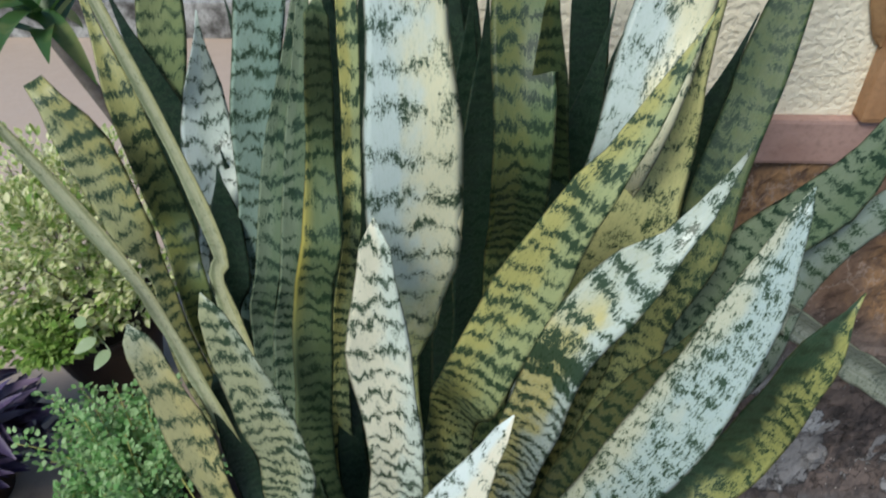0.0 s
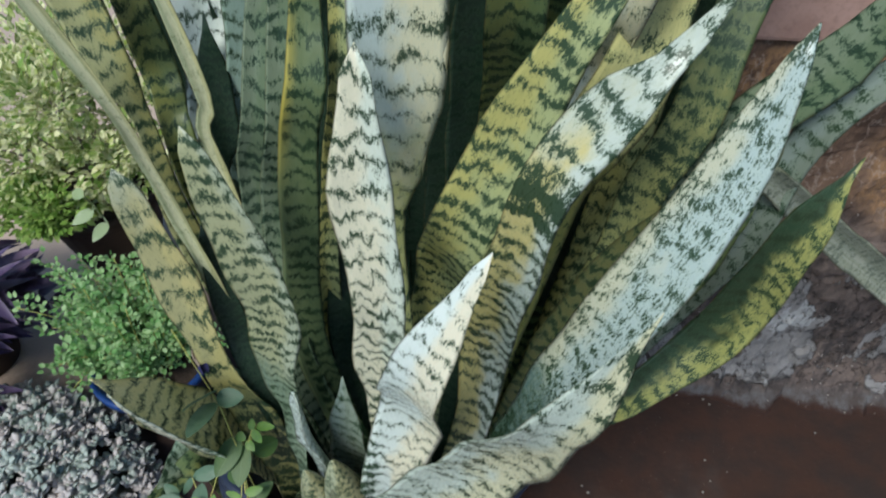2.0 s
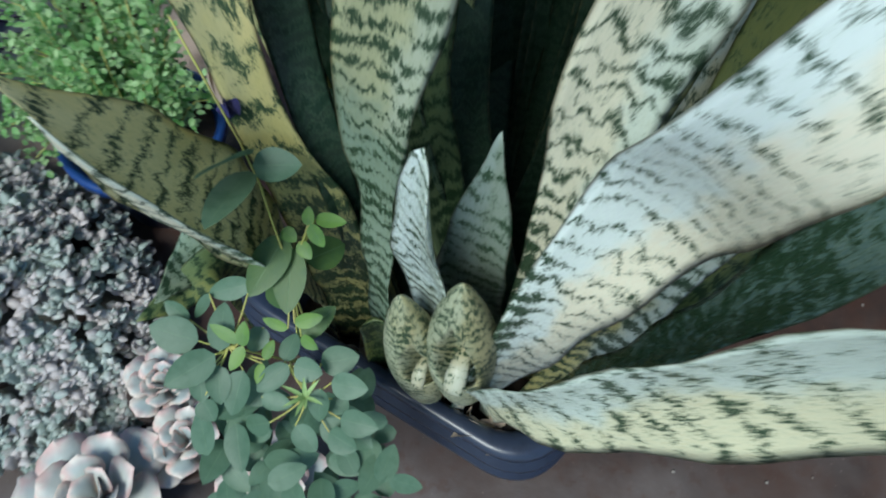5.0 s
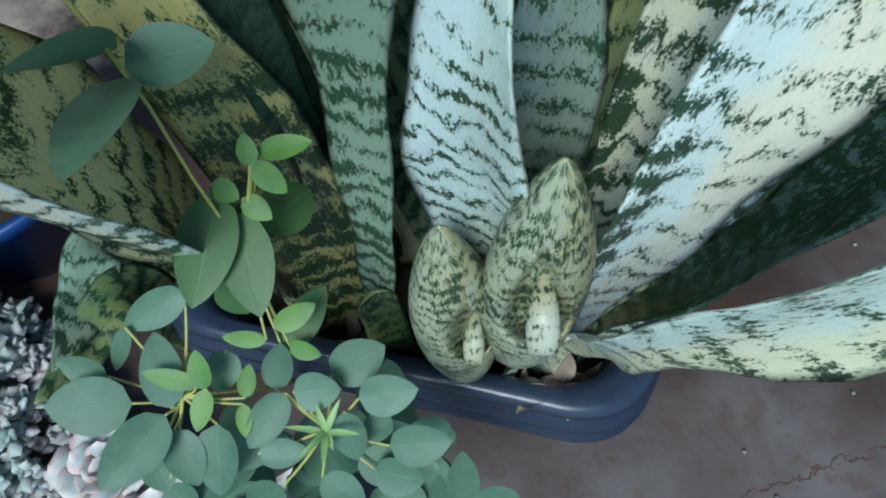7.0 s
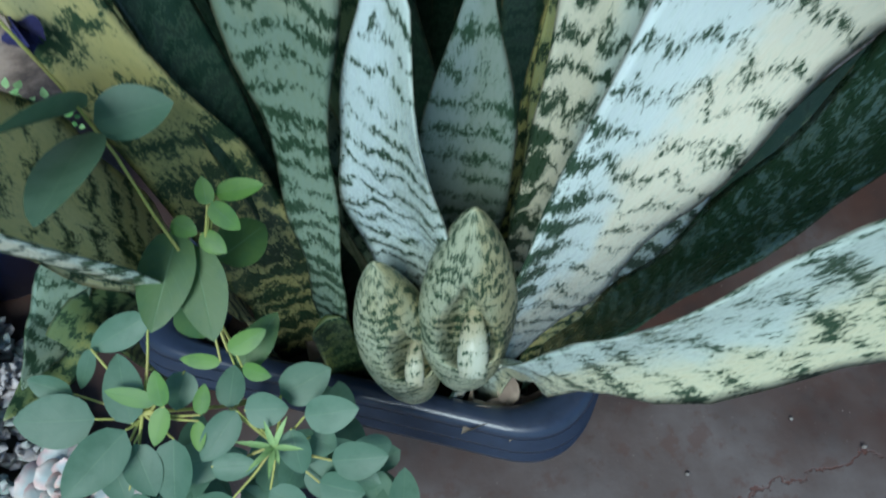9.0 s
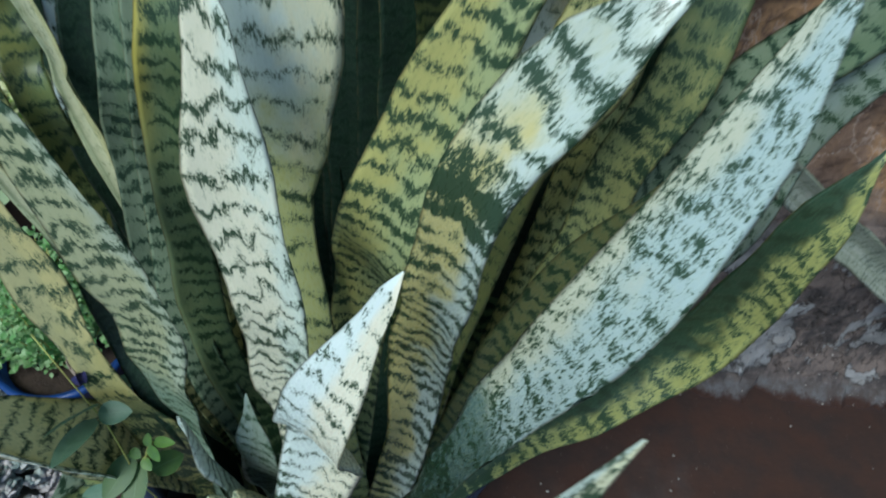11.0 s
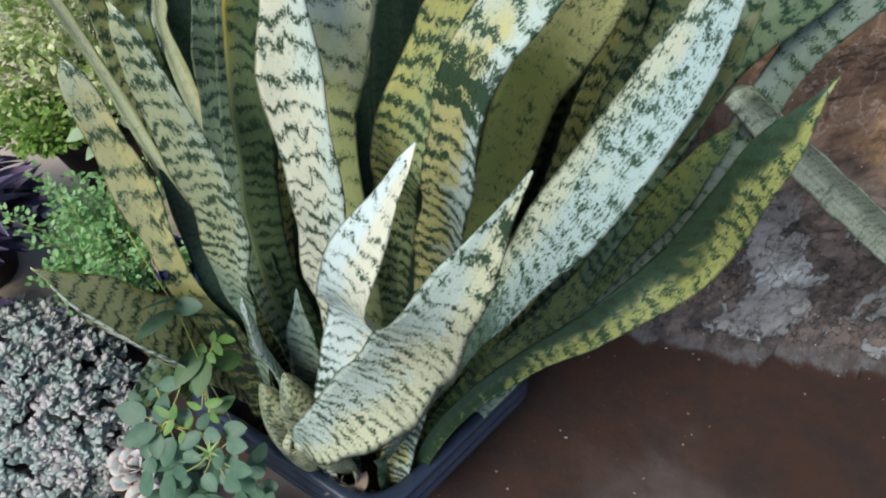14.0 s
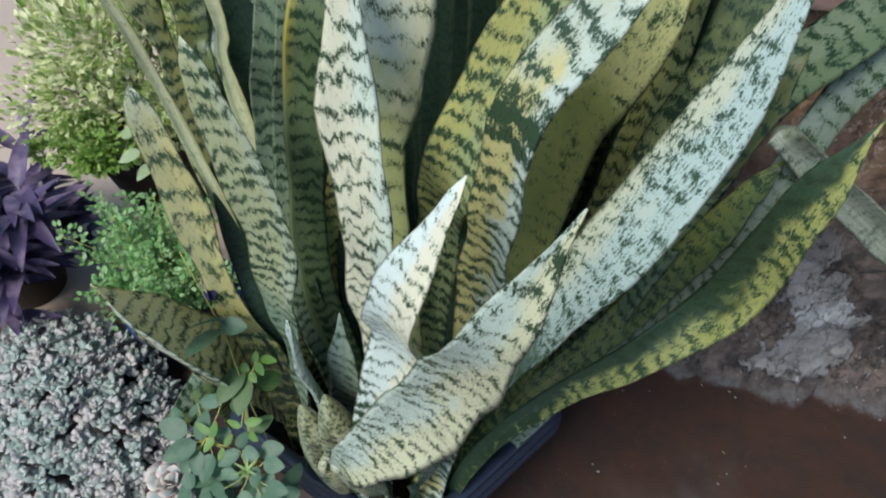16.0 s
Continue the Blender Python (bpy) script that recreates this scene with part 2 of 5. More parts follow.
def simple(name, a, b, scale, rough=0.8, bump=0.002, spec=0.3):
    k = Nodes(name, rough, spec)
    p = k.place()
    n1, n2 = k.noise(p, scale, 6.0), k.noise(p, scale * 9.0, 4.0)
    col = k.mix(k.span(n1, 0.3, 0.7), a, b)
    col = k.mix(k.span(n2, 0.45, 0.75, 0.0, 0.5), col, tuple(c * 0.6 for c in a))
    return k.done(col, None, k.math("ADD", n1, k.math("MULTIPLY", n2, 0.4)), bump, 0.6)


def floor_material():
    k = Nodes("red_cement", 0.5, 0.35)
    p = k.place()
    big, mid, fine = k.noise(p, 2.2, 5.0), k.noise(p, 11.0, 6.0, 0.65), k.noise(p, 120.0, 3.0)
    col = k.mix(k.span(mid, 0.35, 0.68), (0.052, 0.027, 0.020), (0.031, 0.021, 0.018))
    axes = k.node("SeparateXYZ", Vector=p)
    x, y = axes.outputs[0], axes.outputs[1]
    # Front of the floor painted lighter and greyer: the brighter light there.
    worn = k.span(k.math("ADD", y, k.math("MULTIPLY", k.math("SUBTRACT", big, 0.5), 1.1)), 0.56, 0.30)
    front_light = k.mix(k.span(mid, 0.35, 0.7), (0.098, 0.079, 0.072), (0.135, 0.116, 0.110))
    front_light = k.mix(k.span(k.noise(p, 26.0, 5.0, 0.7), 0.52, 0.62, 0.0, 0.6), front_light, (0.09, 0.055, 0.045))
    col = k.mix(worn, col, front_light)
    # Back left painted pale: the sunlit patch of floor, put into the colour.
    bare = k.math("MULTIPLY", k.span(k.math("ADD", x, k.math("MULTIPLY", mid, 0.35)), -0.22, -0.40), k.span(k.math("ADD", y, k.math("MULTIPLY", mid, 0.3)), 0.78, 0.98))
    col = k.mix(bare, col, k.mix(fine, (0.56, 0.43, 0.335), (0.47, 0.375, 0.30)))
    jag = k.math("ADD", k.math("MULTIPLY", k.math("SUBTRACT", k.noise(p, 9.0, 6.0, 0.7), 0.5), 0.10), k.math("MULTIPLY", k.math("SUBTRACT", fine, 0.5), 0.006))
    crack = 0.0
    for level, slope, start in ((0.272, 0.10, 0.09), (0.262, -0.13, 0.10)):
        off = k.math("SUBTRACT", k.math("ADD", y, jag), k.math("ADD", level, k.math("MULTIPLY", x, slope)))
        line = k.math("MULTIPLY", k.span(k.math("ABSOLUTE", off), 0.0022, 0.0004), k.span(x, start, start + 0.02))
        crack = k.math("MAXIMUM", crack, k.math("MULTIPLY", line, k.span(mid, 0.36, 0.5, 0.25, 1.0)))
    col = k.mix(k.math("MULTIPLY", crack, 0.8), col, (0.085, 0.032, 0.022))
    speck = k.span(k.noise(p, 300.0, 1.0), 0.76, 0.80)
    col = k.mix(speck, col, (0.20, 0.17, 0.15))
    h = k.math("SUBTRACT", k.math("ADD", mid, k.math("MULTIPLY", fine, 0.25)), crack)
    return k.done(col, k.span(mid, 0.3, 0.7, 0.38, 0.62), h, 0.003, 0.5)


def wall_material():
    """Bare render: rusty and crumbly above, grey scaling skins of old coating below, a dark cement fillet at the foot."""
    k = Nodes("bare_render", 0.9, 0.2)
    axes = k.node("SeparateXYZ", Vector=k.place())
    z = axes.outputs[2]
    p = k.comb(axes.outputs[0], axes.outputs[1], k.math("MULTIPLY", z, 0.6))
    big, mid, fine = k.noise(p, 4.5, 5.0), k.noise(p, 17.0, 7.0, 0.7), k.noise(p, 75.0, 5.0, 0.7)
    rust = k.mix(k.span(mid, 0.36, 0.66), (0.085, 0.054, 0.040), (0.20, 0.130, 0.090))
    ochre = k.math("MULTIPLY", k.span(k.noise(p, 6.0, 4.0), 0.48, 0.60), k.span(fine, 0.36, 0.60))
    rust = k.mix(k.math("MULTIPLY", ochre, 0.9), rust, (0.34, 0.20, 0.10))
    wisp = k.math("ABSOLUTE", k.math("SUBTRACT", k.noise(p, 22.0, 5.0, 0.65), 0.5))
    rust = k.mix(k.math("MULTIPLY", k.span(wisp, 0.022, 0.004), 0.5), rust, (0.36, 0.28, 0.23))
    drab = k.mix(k.span(mid, 0.38, 0.62), (0.048, 0.042, 0.042), (0.165, 0.128, 0.112))
    at_z = k.math("ADD", z, k.math("MULTIPLY", k.math("SUBTRACT", big, 0.5), 0.5))
    col = k.mix(k.span(at_z, 0.42, 0.58), drab, rust)
    skin_n = k.noise(p, 8.0, 8.0, 0.62)
    low = k.math("MULTIPLY", k.span(at_z, 0.46, 0.30), k.span(k.math("ADD", z, k.math("MULTIPLY", k.math("SUBTRACT", mid, 0.5), 0.10)), 0.030, 0.045))
    scale = k.math("MULTIPLY", k.span(skin_n, 0.495, 0.515), low)
    pale = k.mix(k.span(mid, 0.3, 0.72), (0.16, 0.153, 0.152), (0.32, 0.305, 0.30))
    col = k.mix(scale, col, pale)
    white = k.math("MULTIPLY", scale, k.span(k.noise(p, 13.0, 5.0), 0.61, 0.64))
    col = k.mix(white, col, (0.40, 0.40, 0.40))
    crack = k.math("MULTIPLY", k.span(k.math("ABSOLUTE", k.math("SUBTRACT", k.noise(p, 19.0, 6.0, 0.7), 0.5)), 0.010, 0.002), low)
    col = k.mix(k.math("MULTIPLY", crack, 0.7), col, (0.05, 0.045, 0.045))
    fillet = k.mix(k.span(mid, 0.4, 0.62), (0.075, 0.060, 0.055), (0.125, 0.122, 0.125))
    col = k.mix(k.span(z, 0.034, 0.018), col, fillet)
    col = k.mix(k.span(k.math("ADD", z, k.math("MULTIPLY", k.math("SUBTRACT", mid, 0.5), 0.03)), 0.014, 0.003), col, (0.040, 0.021, 0.016))
    col = k.mix(k.span(k.noise(p, 210.0, 1.0), 0.74, 0.78), col, (0.42, 0.38, 0.34))
    h = k.math("ADD", k.math("MULTIPLY", scale, 0.8), k.math("ADD", mid, k.math("MULTIPLY", fine, 0.5)))
    return k.done(col, None, k.math("SUBTRACT", h, crack), 0.008, 0.9)


def plaster_material():
    """Cream paint over a coarse thrown render."""
    k = Nodes("cream_plaster", 0.85, 0.2)
    p = k.place()
    lump, grit, stain = k.noise(p, 120.0, 3.0, 0.5), k.noise(p, 420.0, 3.0), k.noise(p, 5.0, 5.0)
    col = k.mix(k.span(stain, 0.35, 0.7), (0.94, 0.86, 0.66), (0.91, 0.81, 0.60))
    col = k.mix(k.span(lump, 0.40, 0.28, 0.0, 0.3), col, (0.70, 0.58, 0.38))
    return k.done(col, None, k.math("ADD", k.span(lump, 0.30, 0.62), k.math("MULTIPLY", grit, 0.15)), 0.003, 0.55)


FLOOR = floor_material()
WALL = wall_material()
PLASTER = plaster_material()
MAUVE = simple("mauve_paint", (0.43, 0.28, 0.235), (0.33, 0.20, 0.165), 14.0, 0.6, 0.004)
REDWOOD = simple("tan_painted_wood", (0.46, 0.27, 0.14), (0.36, 0.19, 0.09), 18.0, 0.5, 0.002)
RAWWOOD = simple("raw_wood", (0.40, 0.24, 0.11), (0.26, 0.15, 0.07), 40.0, 0.8, 0.004)
BLUE = simple("blue_plastic", (0.020, 0.027, 0.050), (0.027, 0.036, 0.062), 14.0, 0.30, 0.0006, 0.5)
POT_BLUE = simple("royal_blue_plastic", (0.012, 0.04, 0.16), (0.016, 0.05, 0.19), 14.0, 0.35, 0.0006, 0.5)
POT_DARK = simple("dark_clay", (0.035, 0.022, 0.018), (0.05, 0.032, 0.026), 14.0, 0.6, 0.001)
SOIL = simple("soil", (0.03, 0.022, 0.016), (0.05, 0.035, 0.025), 60.0, 0.95, 0.01)
HUSK = simple("dry_husk", (0.36, 0.30, 0.23), (0.22, 0.17, 0.13), 50.0, 0.8, 0.002)
BARK = simple("grey_bark", (0.20, 0.17, 0.14), (0.28, 0.24, 0.21), 70.0, 0.85, 0.003)


def foliage(name, a, b, c, rough=0.45, scale=60.0, thin=0.0):
    """Small leaves, each its own shade between a and b, blotched with c."""
    k = Nodes(name, rough, 0.4)
    p = k.place()
    n = k.noise(p, scale, 3.0)
    r = k.island()
    col = k.mix(r, a, b)
    col = k.mix(k.span(k.math("ADD", n, k.math("MULTIPLY", r, 0.25)), 0.52, 0.72), col, c)
    if thin:
        k.thin(col, thin)
    return k.done(col, None, n, 0.0008, 0.4)


VARIEG = foliage("variegated_leaf", (0.19, 0.32, 0.06), (0.50, 0.54, 0.16), (0.80, 0.79, 0.48), 0.45, 45.0, 0.25)
FRESH = foliage("fresh_green_leaf", (0.15, 0.33, 0.09), (0.26, 0.44, 0.15), (0.36, 0.52, 0.24), 0.5, 40.0, 0.3)
LIME = foliage("lime_leaf", (0.17, 0.31, 0.05), (0.28, 0.42, 0.08), (0.36, 0.48, 0.14), 0.5, 40.0, 0.3)
OVAL = foliage("pale_oval_leaf", (0.34, 0.44, 0.24), (0.40, 0.50, 0.28), (0.46, 0.54, 0.36), 0.5, 30.0, 0.25)
PURPLE = foliage("purple_leaf", (0.055, 0.038, 0.09), (0.115, 0.08, 0.165), (0.17, 0.12, 0.20), 0.45, 25.0)
UNDER = simple("stem_tangle", (0.09, 0.095, 0.08), (0.14, 0.14, 0.125), 90.0, 0.9, 0.004)
GHOST = foliage("grey_succulent", (0.24, 0.295, 0.265), (0.48, 0.53, 0.48), (0.48, 0.44, 0.425), 0.5, 22.0)


def rosette_material():
    """Waxy grey-green leaf with a cream-pink rim."""
    k = Nodes("pink_edged_rosette", 0.5, 0.4)
    u = k.node("SeparateXYZ", Vector=k.t.nodes.new("ShaderNodeUVMap").outputs[0])
    n = k.noise(k.place(), 60.0, 4.0)
    col = k.mix(k.chance(), (0.34, 0.40, 0.40), (0.46, 0.47, 0.43))
    rim = k.math("MAXIMUM", k.span(k.math("ABSOLUTE", u.outputs[0]), 0.35, 0.95), k.span(u.outputs[1], 0.72, 0.98))
    col = k.mix(k.math("MULTIPLY", rim, 0.85), col, k.mix(k.span(n, 0.4, 0.6), (0.72, 0.47, 0.42), (0.74, 0.64, 0.55)))
    return k.done(col, None, n, 0.0008, 0.4)


ROSY = rosette_material()
STRAP = foliage("strap_leaf", (0.05, 0.12, 0.03), (0.10, 0.19, 0.05), (0.20, 0.24, 0.08), 0.4, 14.0, 0.3)
STEM = simple("green_stem", (0.42, 0.44, 0.11), (0.40, 0.36, 0.12), 50.0, 0.6, 0.0005)
SPROUT = simple("pale_sprout", (0.30, 0.42, 0.16), (0.22, 0.34, 0.12), 80.0, 0.6, 0.0003)
PETAL = simple("pink_petal", (0.55, 0.25, 0.50), (0.62, 0.32, 0.56), 50.0, 0.6, 0.0003)


def weed_material(name, low, high):
    k = Nodes(name, 0.45, 0.4)
    sep = k.node("SeparateXYZ", Vector=k.t.nodes.new("ShaderNodeUVMap").outputs[0])
    u, v = sep.outputs[0], sep.outputs[1]
    r = k.chance()
    base = k.mix(r, low, high)
    ribs = k.math("ABSOLUTE", k.math("SUBTRACT", k.math("FRACT", k.math("ADD", k.math("MULTIPLY", v, 7.0), k.math("MULTIPLY", k.math("ABSOLUTE", u), -2.2))), 0.5))
    vein = k.math("MAXIMUM", k.span(k.math("ABSOLUTE", u), 0.05, 0.01), k.math("MULTIPLY", k.span(ribs, 0.06, 0.0), 0.35))
    n = k.noise(k.place(), 90.0, 4.0)
    col = k.mix(k.math("MULTIPLY", vein, 0.30), base, (0.22, 0.34, 0.19))
    col = k.mix(k.span(n, 0.4, 0.75, 0.0, 0.4), col, (0.05, 0.12, 0.06))
    k.thin(col, 0.32)
    return k.done(col, None, k.math("SUBTRACT", n, k.math("MULTIPLY", vein, 0.25)), 0.0006, 0.4)


WEED = weed_material("weed_leaf", (0.105, 0.185, 0.115), (0.150, 0.245, 0.160))
MATURE = weed_material("mature_weed_leaf", (0.085, 0.155, 0.040), (0.105, 0.175, 0.060))
YOUNG = weed_material("young_weed_leaf", (0.14, 0.27, 0.05), (0.20, 0.33, 0.07))


# ---- builders
def mesh_of(name, bm, material, smooth=True):
    me = bpy.data.meshes.new(name)
    bm.normal_update()
    bm.to_mesh(me)
    bm.free()
    me.materials.append(material)
    if smooth:
        me.polygons.foreach_set("use_smooth", [True] * len(me.polygons))
    return me


def part(name, bm, material, parent=None, label="", smooth=True):
    """Links a bmesh as one mesh object under a thing or a part."""
    ob = new(name, mesh_of(name, bm, material, smooth))
    ob.parent = parent
    if label:
        ob["label"] = label
    return ob


def thing(name, label, category, group="", place=(0, 0, 0)):
    ob = new(name)
    ob.location = place
    ob.empty_display_size = 0.05
    return tagged(ob, label, category, group)


def box(bm, lo, hi, bevel=0.0):
    r = bmesh.ops.create_cube(bm, size=1.0)
    bmesh.ops.scale(bm, vec=[b - a for a, b in zip(lo, hi)], verts=r["verts"])
    bmesh.ops.translate(bm, vec=[(a + b) / 2 for a, b in zip(lo, hi)], verts=r["verts"])
    if bevel:
        bmesh.ops.bevel(bm, geom=list({e for v in r["verts"] for e in v.link_edges}), offset=bevel, segments=2, affect="EDGES", profile=0.6)


def glide(points, n):
    """n + 1 places along a smooth line through the points, evenly spread, and how far along the points each lies."""
    p = [Vector(q) for q in points]
    p = [p[0] * 2 - p[1]] + p + [p[-1] * 2 - p[-2]]
    fine = []
    for i in range(1, len(p) - 2):
        a, b, c, d = p[i - 1:i + 3]
        for j in range(16):
            t = j / 16
            fine.append((0.5 * (2 * b + (c - a) * t + (2 * a - 5 * b + 4 * c - d) * t * t + (3 * b - a - 3 * c + d) * t ** 3), i - 1 + t))
    fine.append((p[-2], len(p) - 3.0))
    run = [0.0]
    for (a, _), (b, _) in zip(fine, fine[1:]):
        run.append(run[-1] + (b - a).length)
    out, k = [], 0
    for i in range(n + 1):
        s = run[-1] * i / n
        while k < len(run) - 2 and run[k + 1] < s:
            k += 1
        f = (s - run[k]) / max(run[k + 1] - run[k], 1e-9)
        out.append((fine[k][0].lerp(fine[k + 1][0], f), fine[k][1] + (fine[k + 1][1] - fine[k][1]) * f, s))
    return out


# ---- setting
bm = bmesh.new()
bmesh.ops.create_grid(bm, x_segments=60, y_segments=60, size=1.0)
for v in bm.verts:
    v.co.x, v.co.y = v.co.x * 1.6, v.co.y * 1.6 + 0.4
    edge = min(1.0, 6 * min(1.6 - abs(v.co.x), 1.6 - abs(v.co.y - 0.4)))
    v.co.z = 0.004 * edge * noise.fractal(v.co * 2.3, 1.0, 2.0, 4)
box(bm, (-30, -30, -0.3), (30, 30, -0.006))
tagged(part("ground", bm, FLOOR), "worn red-brown cement ground, cracked, with brighter light painted in", "ground", kind="structure")


def rough_panel(x0, x1, z0, z1, y0, y1, nx, nz, deep, seed, fall=1.0):
    """A wall block whose front is uneven: scaling skins with sharp steps over crumbling render."""
    bm = bmesh.new()
    front = []
    for i in range(nz + 1):
        row = []
        for j in range(nx + 1):
            x, z = x0 + (x1 - x0) * j / nx, z0 + (z1 - z0) * i / nz
            p = Vector((x * 3.0, seed, z * 3.0))
            big = noise.fractal(p, 1.0, 2.0, 4)
            small = noise.fractal(p * 7, 0.8, 2.0, 3)
            step = 0.010 if noise.fractal(p * 1.7 + Vector((9, 0, 4)), 0.7, 2.1, 5) > 0.06 and z < 0.42 else 0.0
            foot = (0.045 + 0.05 * noise.fractal(Vector((x * 4.0, 3.0, 0.0)), 0.9, 2.0, 4)) * math.exp(-z / 0.035)
            row.append(bm.verts.new((x, y0 - deep * (big * 0.9 + small * 0.35) - step - foot, z)))
        front.append(row)
    back = [[bm.verts.new((r[0].co.x, y1, r[0].co.z)), bm.verts.new((r[-1].co.x, y1, r[-1].co.z))] for r in front]
    for i in range(nz):
        for j in range(nx):
            bm.faces.new((front[i][j], front[i][j + 1], front[i + 1][j + 1], front[i + 1][j]))
        bm.faces.new((back[i][0], front[i][0], front[i + 1][0], back[i + 1][0]))
        bm.faces.new((front[i][-1], back[i][1], back[i + 1][1], front[i + 1][-1]))
    bm.faces.new(front[-1] + [back[-1][1], back[-1][0]])
    return bm


WALL_L = -0.10
tagged(part("wall_low", rough_panel(WALL_L, 2.2, 0.0, 0.772, 0.885, 1.15, 230, 80, 0.016, 2.0), WALL, smooth=False),
       "bare crumbling lower wall with grey scaling coating", "wall", kind="structure")
bm = bmesh.new()
box(bm, (WALL_L, 0.872, 0.772), (2.2, 1.15, 0.838), 0.006)
tagged(part("trim", bm, MAUVE, smooth=False), "mauve painted band along the wall", "trim", kind="structure")
bm = bmesh.new()
box(bm, (WALL_L, 0.886, 0.838), (0.578, 1.15, 2.4))
box(bm, (0.70, 0.886, 0.838), (2.2, 1.15, 2.4))
tagged(part("wall_high", bm, PLASTER, smooth=False), "cream wall in coarse textured plaster", "wall", kind="structure")
bm = bmesh.new()
box(bm, (0.578, 0.862, 0.838), (0.70, 1.15, 2.4), 0.008)
tagged(part("door_post", bm, REDWOOD, smooth=False), "tan painted wooden door post, worn", "trim", kind="structure")
bm = bmesh.new()
rng = random.Random(5)
ring = []
for i in range(26):
    f = i / 25
    ring.append((0.574 - 0.030 * min(1.0, f * 5) ** 0.6 + 0.004 * rng.random(), 0.930 + 0.30 * f))
rows = [[bm.verts.new((x, 0.8815, z)), bm.verts.new((x + 0.004, 0.8775, z)), bm.verts.new((0.577, 0.876, z))] for x, z in ring]
for a, b in zip(rows, rows[1:]):
    for j in range(2):
        bm.faces.new((a[j], a[j + 1], b[j + 1], b[j]))
bm.faces.new((rows[0][2], rows[0][1], rows[0][0]))
tagged(part("bare_frame_strip", bm, RAWWOOD), "strip of raw weathered wood beside the door post", "trim", kind="structure")
# low kerb and yard far behind
bm = bmesh.new()
box(bm, (-5, 3.05, -0.01), (WALL_L - 0.3, 3.3, 0.16), 0.01)
tagged(part("kerb", bm, simple("kerb_flaking", (0.06, 0.055, 0.05), (0.5, 0.5, 0.48), 9.0, 0.9, 0.01), smooth=False), "dark kerb with flaking white paint", "kerb", kind="structure")
bm = bmesh.new()
box(bm, (-5, 3.3, -0.01), (2.4, 6.0, 0.10))
tagged(part("pavement", bm, simple("grey_paving", (0.46, 0.43, 0.42), (0.36, 0.33, 0.32), 5.0, 0.85, 0.004), smooth=False), "grey dusty paving behind the kerb", "pavement", kind="structure")
# unseen slab overhead, added to keep sky light off the plant's back
bm = bmesh.new()
box(bm, (-0.4, 0.15, 2.4), (2.6, 1.3, 2.5))
tagged(part("ceiling", bm, PLASTER, smooth=False), "unseen cream slab added overhead to block sky light", "ceiling", kind="structure")


# ---- the planter
A, B, C = Vector((0.080, 0.338, 0)), Vector((0.268, 0.605, 0)), Vector((-0.250, 0.478, 0))
D = C + (B - A)


def tub_ring(grow, z, radius, n=8):
    """A rounded four-sided ring; grow moves the sides outwards."""
    corners = [A, B, D, C]
    mid = (A + B + C + D) / 4
    q = [mid + (c - mid) * (1 + grow / ((c - mid).length * 0.72)) for c in corners]
    out = []
    for i in range(4):
        a, b, c = q[i - 1], q[i], q[(i + 1) % 4]
        u, w = (a - b).normalized(), (c - b).normalized()
        s, e = b + u * radius, b + w * radius
        for j in range(n + 1):
            t = j / n
            o = s * (1 - t) ** 2 + b * 2 * t * (1 - t) + e * t * t
            out.append(Vector((o.x, o.y, z)))
    return out


def skin(bm, rings, close_first=False, close_last=False):
    rows = [[bm.verts.new(p) for p in r] for r in rings]
    for r, s in zip(rows, rows[1:]):
        for i in range(len(r)):
            bm.faces.new((r[i], r[(i + 1) % len(r)], s[(i + 1) % len(r)], s[i]))
    if close_first:
        bm.faces.new(rows[0][::-1])
    if close_last:
        bm.faces.new(rows[-1])


tub = thing("planter", "dark blue plastic trough planter with a ribbed rim on the floor", "planter")
RIM, SOIL_Z = 0.25, 0.165
bm = bmesh.new()
skin(bm, [tub_ring(-0.05, 0.0, 0.05), tub_ring(-0.045, 0.004, 0.05), tub_ring(-0.012, RIM - 0.05, 0.06),
          tub_ring(-0.018, RIM - 0.05, 0.06), tub_ring(-0.045, 0.03, 0.05)], True, True)
part("body", bm, BLUE, tub)
bm = bmesh.new()
prof = [(-0.012, -0.058), (0.006, -0.057), (0.010, -0.052), (0.010, -0.044), (0.003, -0.040), (0.003, -0.035), (0.008, -0.031), (0.008, -0.023),
        (0.001, -0.019), (0.001, -0.014), (0.004, -0.010), (0.003, -0.003), (-0.003, 0.0), (-0.012, -0.001), (-0.017, -0.006), (-0.020, -0.016), (-0.021, -0.058)]
skin(bm, [tub_ring(g, RIM + z, 0.055, 18) for g, z in prof])
part("rim", bm, BLUE, tub, "ribbed rolled rim")
bm = bmesh.new()
skin(bm, [tub_ring(-0.030, SOIL_Z - 0.008, 0.06), tub_ring(-0.08, SOIL_Z, 0.06), tub_ring(-0.15, SOIL_Z + 0.006, 0.03)], False, True)
tagged(part("potting_soil", bm, SOIL), "dark dry potting soil inside the blue planter", "soil", kind="stuff")

# ---- the snake plant
plant = thing("snake_plant", "large snake plant with tall upright barred green and cream leaves", "plant", place=(0, 0.5, SOIL_Z))
LEAVES = []


